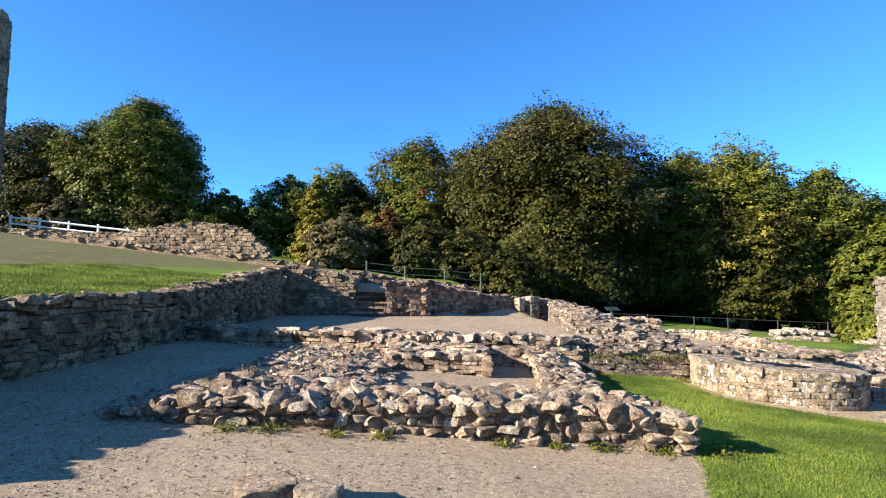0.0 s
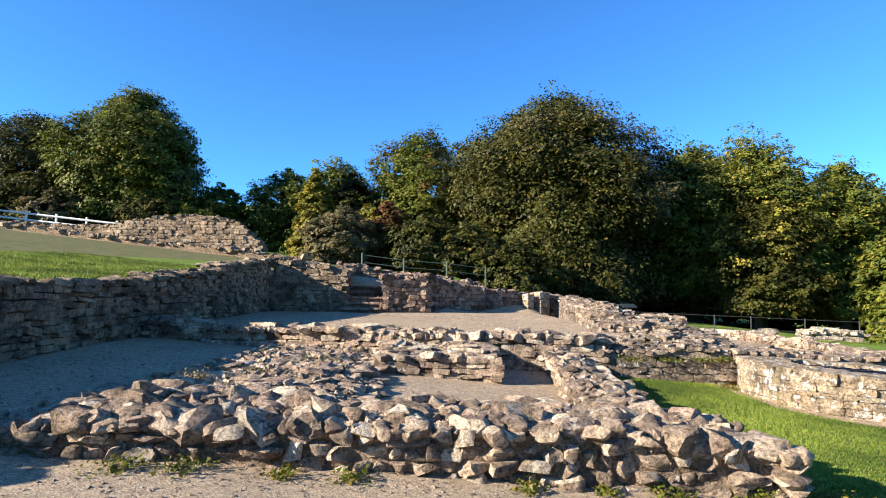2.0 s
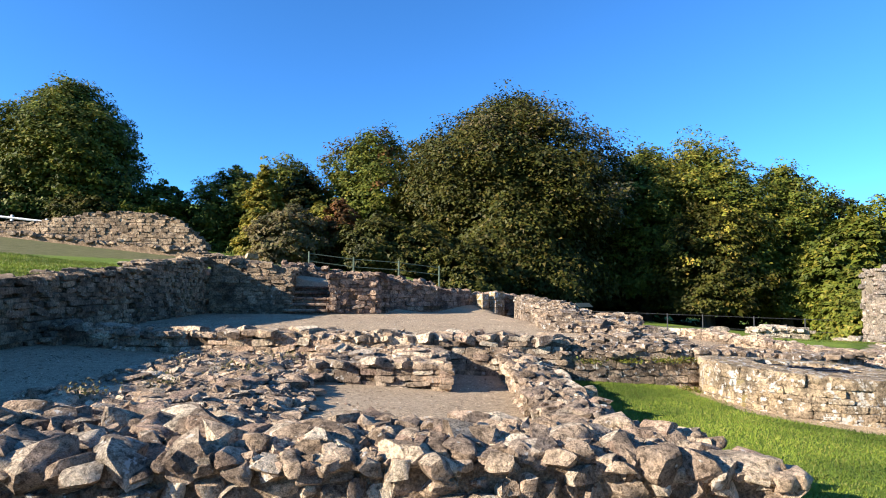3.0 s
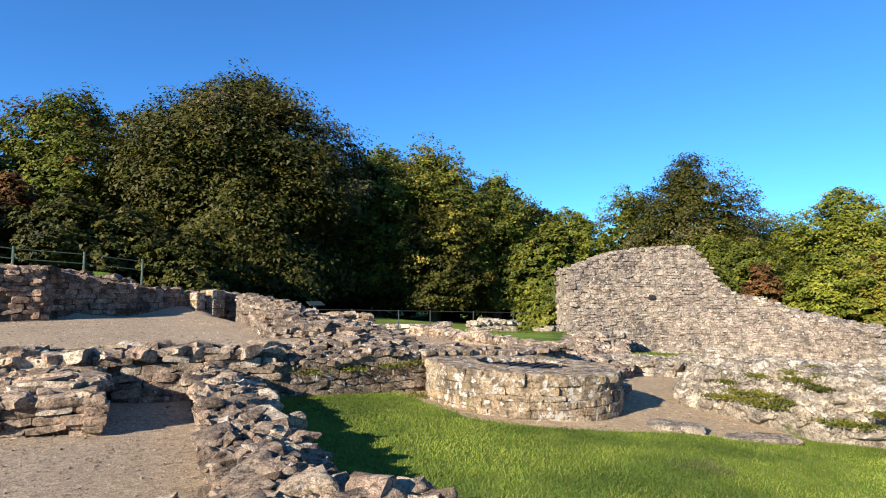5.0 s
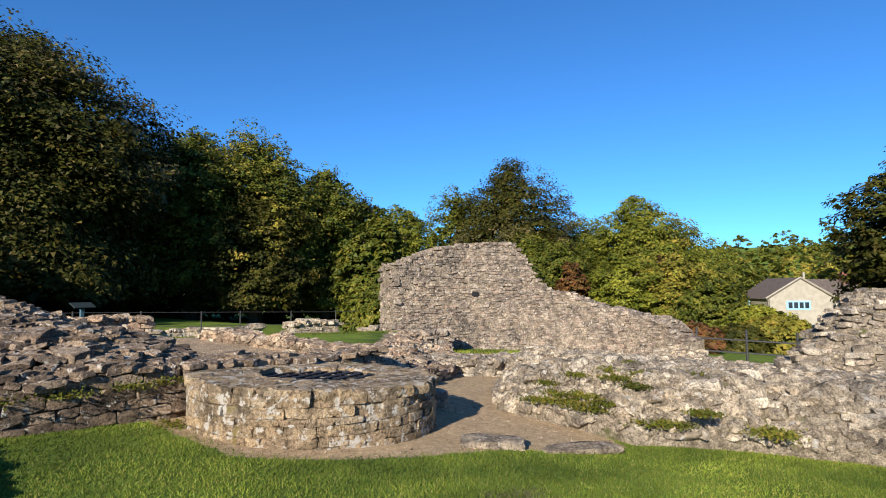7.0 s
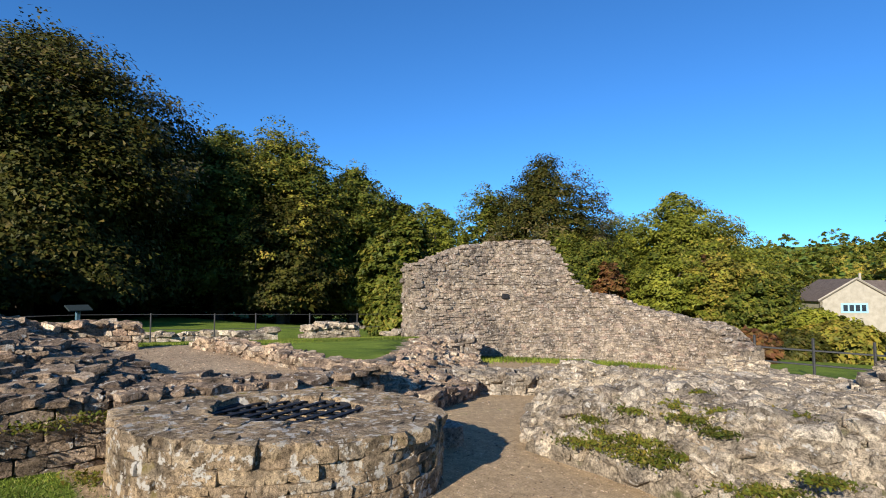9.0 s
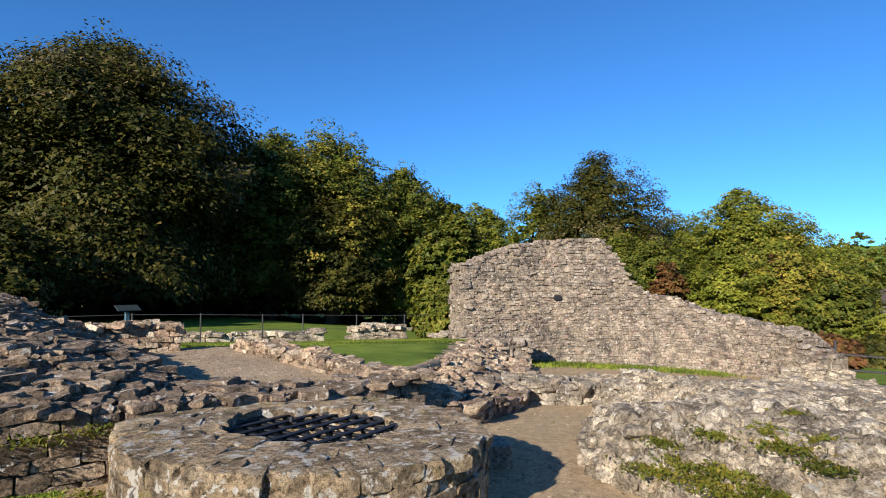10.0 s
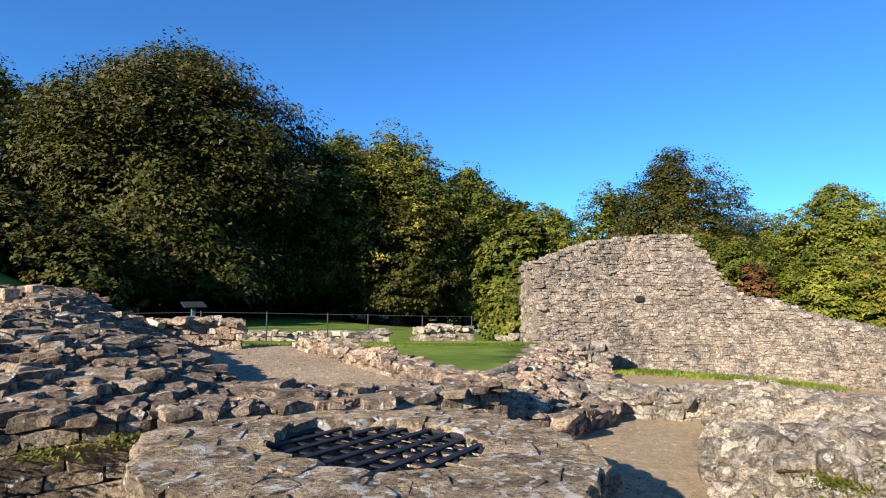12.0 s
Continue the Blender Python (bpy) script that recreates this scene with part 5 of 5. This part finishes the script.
# ---------------------------------------------------------------- house in the valley
def house():
    hx, hy, hz = 90.0, 22.4, -5.6
    g = Vector((0.6, -0.8, 0)) * 8.8
    s = Vector((0.8, 0.6, 0)) * 9.0
    up = Vector((0, 0, 1))
    e, a = 4.95, 7.65
    h = thing("stone_house", (hx, hy, hz), "two-storey pale limestone house with a brown tiled roof", "house")
    O = Vector((0, 0, -1.0))

    def quad(name, pts, thick, mat, label=""):
        bm = bmesh.new()
        n = (pts[1] - pts[0]).cross(pts[-1] - pts[0]).normalized() * thick
        lo = [bm.verts.new(p) for p in pts]
        hi = [bm.verts.new(p + n) for p in pts]
        bm.faces.new(lo[::-1])
        bm.faces.new(hi)
        for i in range(len(pts)):
            j = (i + 1) % len(pts)
            bm.faces.new((lo[i], lo[j], hi[j], hi[i]))
        return part(name, bm, mat, h, label)

    z = lambda v: up * v
    quad("gable_wall", [O, O + g, g + z(e), g * 0.5 + z(a), z(e)], -0.3, HOUSE_WALL, "pale limestone gable wall")
    quad("side_wall", [O + s, O, z(e), s + z(e)], -0.3, HOUSE_RENDER, "cream side wall")
    quad("back_wall", [O + g + s, O + s, s + z(e), s + g * 0.5 + z(a), s + g + z(e)], -0.3, HOUSE_WALL)
    quad("far_wall", [O + g, O + g + s, g + s + z(e), g + z(e)], -0.3, HOUSE_WALL)
    ov, so = g.normalized() * 0.3, s.normalized() * 0.2
    quad("roof", [z(e - 0.18) - ov - so, g * 0.5 + z(a + 0.05) - so, g * 0.5 + s + z(a + 0.05) + so, s + z(e - 0.18) - ov + so][::-1], 0.14, ROOF, "brown tiled roof slope")
    quad("roof", [g + z(e - 0.18) + ov - so, g * 0.5 + z(a + 0.05) - so, g * 0.5 + s + z(a + 0.05) + so, g + s + z(e - 0.18) + ov + so], 0.14, ROOF, "brown tiled roof slope")
    for sgn in (0, 1):
        a0 = (z(e - 0.1) - ov if not sgn else g + z(e - 0.1) + ov) - so
        bm = bmesh.new()
        tube(bm, [a0, g * 0.5 + z(a + 0.08) - so], [0.12, 0.12], 4)
        part("barge_board", bm, HOUSE_WALL, h)
    # wing to the side with its own roof
    wa, wb = g + s * 0.25, g + s * 0.25 + g.normalized() * 12
    quad("wing_wall", [wa + O, wb + O, wb + z(4.6), wa + z(4.6)], -0.3, HOUSE_WALL)
    quad("wing_roof", [wa + z(4.5) - so * 1.5 - g * 0.3, wb + z(4.5) - so * 1.5, wb + s * 0.45 + z(7.4), wa + s * 0.45 + z(7.4) - g * 0.5][::-1], -0.14, ROOF, "brown tiled roof of a wing")
    cen = g * 1.55 + s * 0.62
    part("chimney", boxed((1.2, 0.9, 1.9), cen + z(7.6), (0, 0, -53), 0.04), BRICK, h, "red brick chimney")
    part("vent_pipe", boxed((0.25, 0.25, 1.7), g * 0.72 + s * 0.3 + z(7.6), (0, 0, -53), 0.03), HOUSE_WALL, h)

    def window(base, along, out, w, hh, panes, frame_mat):
        n = thing("window", (0, 0, 0))
        n.parent = h
        n.matrix_basis = Matrix.Identity(4)
        ang = math.degrees(math.atan2(along.y, along.x))
        c = base + out * 0.02
        part("frame", boxed((w + 0.3, 0.1, hh + 0.3), c, (0, 0, ang), 0.02), frame_mat, n, "pale blue frame")
        for i in range(panes):
            p = c + along * ((i + 0.5) / panes - 0.5) * w + out * 0.06
            part("pane", boxed((w / panes * 0.72, 0.06, hh * 0.86), p, (0, 0, ang), 0.01), GLASS, n)

    gn, sn = g.normalized(), s.normalized()
    window(g * 0.46 + z(3.9), gn, -sn, 2.9, 0.95, 4, BLUE_PAINT)
    window(s * 0.66 + z(4.2), sn, gn * -1, 1.0, 0.9, 1, BLUE_PAINT)
    window(s * 0.8 + z(1.6), sn, gn * -1, 1.0, 1.2, 2, BLUE_PAINT)
    door = part("door", boxed((2.2, 0.12, 2.3), s * 0.28 + z(1.2) - gn * 0.05, (0, 0, math.degrees(math.atan2(sn.y, sn.x))), 0.02), BLUE_PAINT, h, "blue double door")
    for k in (-0.3, 0.3):
        part("pane", boxed((0.7, 0.08, 1.6), s * 0.28 + sn * k * 1.7 + z(1.3) - gn * 0.12, (0, 0, math.degrees(math.atan2(sn.y, sn.x)))), GLASS, door)
    part("satellite_dish", boxed((0.7, 0.12, 0.7), s * 0.98 + z(4.1) - gn * 0.3, (10, 0, 30), 0.2), WHITE_WOOD, h, "white satellite dish")


house()


# ---------------------------------------------------------------- grass, pebbles and weeds
def blades(name, count, extent, test, high, label, seed, material=GRASS, wide=0.006):
    rng = np.random.RandomState(seed)
    x = rng.uniform(extent[0], extent[2], count)
    y = rng.uniform(extent[1], extent[3], count)
    ok = test(x, y, rng)
    x, y = x[ok], y[ok]
    n = len(x)
    z = height(x, y)
    a = rng.uniform(0, 2 * math.pi, n)
    hh = high * rng.uniform(0.5, 1.3, n)
    w = wide * rng.uniform(0.7, 1.4, n)
    lean = rng.normal(0, 0.5, (2, n)) * hh
    p = np.stack([x, y, z - 0.005], -1)
    side = np.stack([np.cos(a) * w, np.sin(a) * w, np.zeros(n)], -1)
    tip = p + np.stack([lean[0], lean[1], hh], -1)
    v = np.stack([p - side, p + side, tip], 1).reshape(-1, 3)
    mesh_object(name, v, np.arange(3 * n).reshape(n, 3), material, label=label, category="grass", kind="stuff")


def on_lawn(x, y, rng):
    g, e, d = cover(x, y)
    return (g > 0.5 + 0.5 * rng.uniform(-1, 1, len(x))) & (np.hypot(x - WX, y - WY) > WR)


blades("lawn_grass", 300000, (1.4, 2.5, 11.8, 12.2), on_lawn, 0.028, "short mown bright green lawn grass", 3)
blades("plateau_grass", 50000, (-11, 5, -6.1, 19), lambda x, y, r: cover(x, y)[0] > 0.4, 0.05, "short bright green grass on the plateau", 4, wide=0.012)
blades("wall_foot_grass", 26000, (16, 12.5, 25, 20.5), lambda x, y, r: (line_dist(x, y, [(18.6, 19.6), (21.0, 18.9), (23.0, 17.4), (24.1, 15.6)]) < 0.75 + 0.35 * r.normal(size=len(x))), 0.11, "bright green grass along the foot of a tall wall", 6, wide=0.02)
blades("far_lawn_grass", 40000, (8.6, 19, 22, 29), lambda x, y, r: cover(x, y)[0] > 0.5, 0.05, "short mown grass among wall remnants", 5, wide=0.014)


def pebbles():
    rng = np.random.RandomState(8)
    x = np.r_[rng.uniform(-5.5, 3.4, 34000), rng.uniform(-5.4, 4.0, 16000), rng.uniform(5.2, 10.0, 12000), rng.uniform(6.2, 9.0, 7000), rng.uniform(9.6, 22, 9000)]
    y = np.r_[rng.uniform(2.2, 12, 34000), rng.uniform(13, 22, 16000), rng.uniform(7.2, 12, 12000), rng.uniform(12.8, 19.6, 7000), rng.uniform(11, 19, 9000)]
    g, e, d = cover(x, y)
    ok = (g < 0.4) & (np.hypot(x - WX, y - WY) > WR)
    x, y = x[ok], y[ok]
    n = len(x)
    s = (rng.gamma(2.0, 0.0028, n) + 0.0025) * np.where(y > 12.5, 1.25, 1.0)
    c = np.stack([x, y, height(x, y) + s * 0.15], -1)
    octa = np.array([(1, 0, 0), (0, 1, 0), (-1, 0, 0), (0, -1, 0), (0, 0, 0.5), (0, 0, -0.5)], float)
    a = rng.uniform(0, 6.28, n)
    rot = np.stack([np.stack([np.cos(a), -np.sin(a) * 0.7, 0 * a], -1), np.stack([np.sin(a), np.cos(a) * 0.7, 0 * a], -1), np.stack([0 * a, 0 * a, 0 * a + 1], -1)], 1)
    v = np.einsum("nij,kj->nki", rot, octa) * s[:, None, None] * rng.uniform(0.7, 1.3, (n, 6, 1)) + c[:, None]
    f = np.array([(0, 1, 4), (1, 2, 4), (2, 3, 4), (3, 0, 4), (1, 0, 5), (2, 1, 5), (3, 2, 5), (0, 3, 5)])
    f = (f[None] + 6 * np.arange(n)[:, None, None]).reshape(-1, 3)
    mesh_object("gravel", v.reshape(-1, 3), f, RUBBLE, label="loose tan gravel pebbles on the path", category="gravel", kind="stuff")


pebbles()


def weed(x, y, z, radius, tall, count, material, label, seed):
    rng = np.random.RandomState(seed)
    at = np.stack([rng.normal(0, radius * 0.5, count), rng.normal(0, radius * 0.5, count), np.abs(rng.normal(0, tall * 0.5, count))], -1)
    nrm = rng.normal(size=(count, 3)) * 0.6 + np.array([0, -0.2, 0.8])
    nrm /= np.linalg.norm(nrm, axis=1)[:, None]
    v, f = leaf_cloud(at, nrm, 0.034, rng)
    ob = mesh_object("weed", v, f, material, label=label, category="weed", group="weeds among the stones", kind="stuff")
    ob.location = (x, y, z)


GW = "low green weed growing among stones"
k = 0
for x, y, r in [(-0.7, 5.72, 0.14), (-2.3, 5.6, 0.18), (-1.9, 5.68, 0.2), (0.6, 5.78, 0.12), (1.7, 5.85, 0.16), (2.4, 5.9, 0.2), (3.1, 5.95, 0.2), (1.2, 5.84, 0.1), (-1.2, 5.7, 0.12)]:
    k += 1
    weed(x, y, float(height(x, y)) + 0.01, r, 0.06, int(900 * r), WEED, GW, k)
for x, y, r in [(9.55, 8.5, 0.3), (9.6, 8.9, 0.28), (9.45, 8.15, 0.28), (9.75, 9.2, 0.2), (10.0, 8.4, 0.16), (9.5, 7.3, 0.25), (9.35, 6.9, 0.2), (10.4, 7.4, 0.2), (10.8, 8.4, 0.15), (9.9, 6.3, 0.3), (9.6, 7.8, 0.2), (9.85, 8.75, 0.25), (9.5, 8.7, 0.4), (9.55, 9.15, 0.35), (9.4, 8.3, 0.35), (9.8, 8.1, 0.3), (10.1, 7.9, 0.2), (9.35, 7.5, 0.3)]:
    k += 1
    weed(x, y, bank_z(x, y) + 0.03, r * 0.9, 0.05, int(2400 * r), WEED, GW, k)
for x, y, r in [(3.6, 12.0, 0.3), (4.3, 11.98, 0.3), (5.0, 12.0, 0.3), (5.3, 11.6, 0.2), (4.9, 12.1, 0.25), (5.4, 12.05, 0.3)]:
    k += 1
    weed(x, y, -0.16 if y > 11.9 else float(height(x, y)), r, 0.08, int(900 * r), WEED, GW, k)
for x, y, r in [(-2.9, 8.4, 0.25), (-2.4, 9.0, 0.2), (-1.9, 10.0, 0.3), (-2.8, 10.8, 0.3), (-1.5, 11.2, 0.25)]:
    k += 1
    weed(x, y, -0.03, r, 0.16, int(700 * r), LEAF_BROWN, "dry brown weed stalks among stones", k)
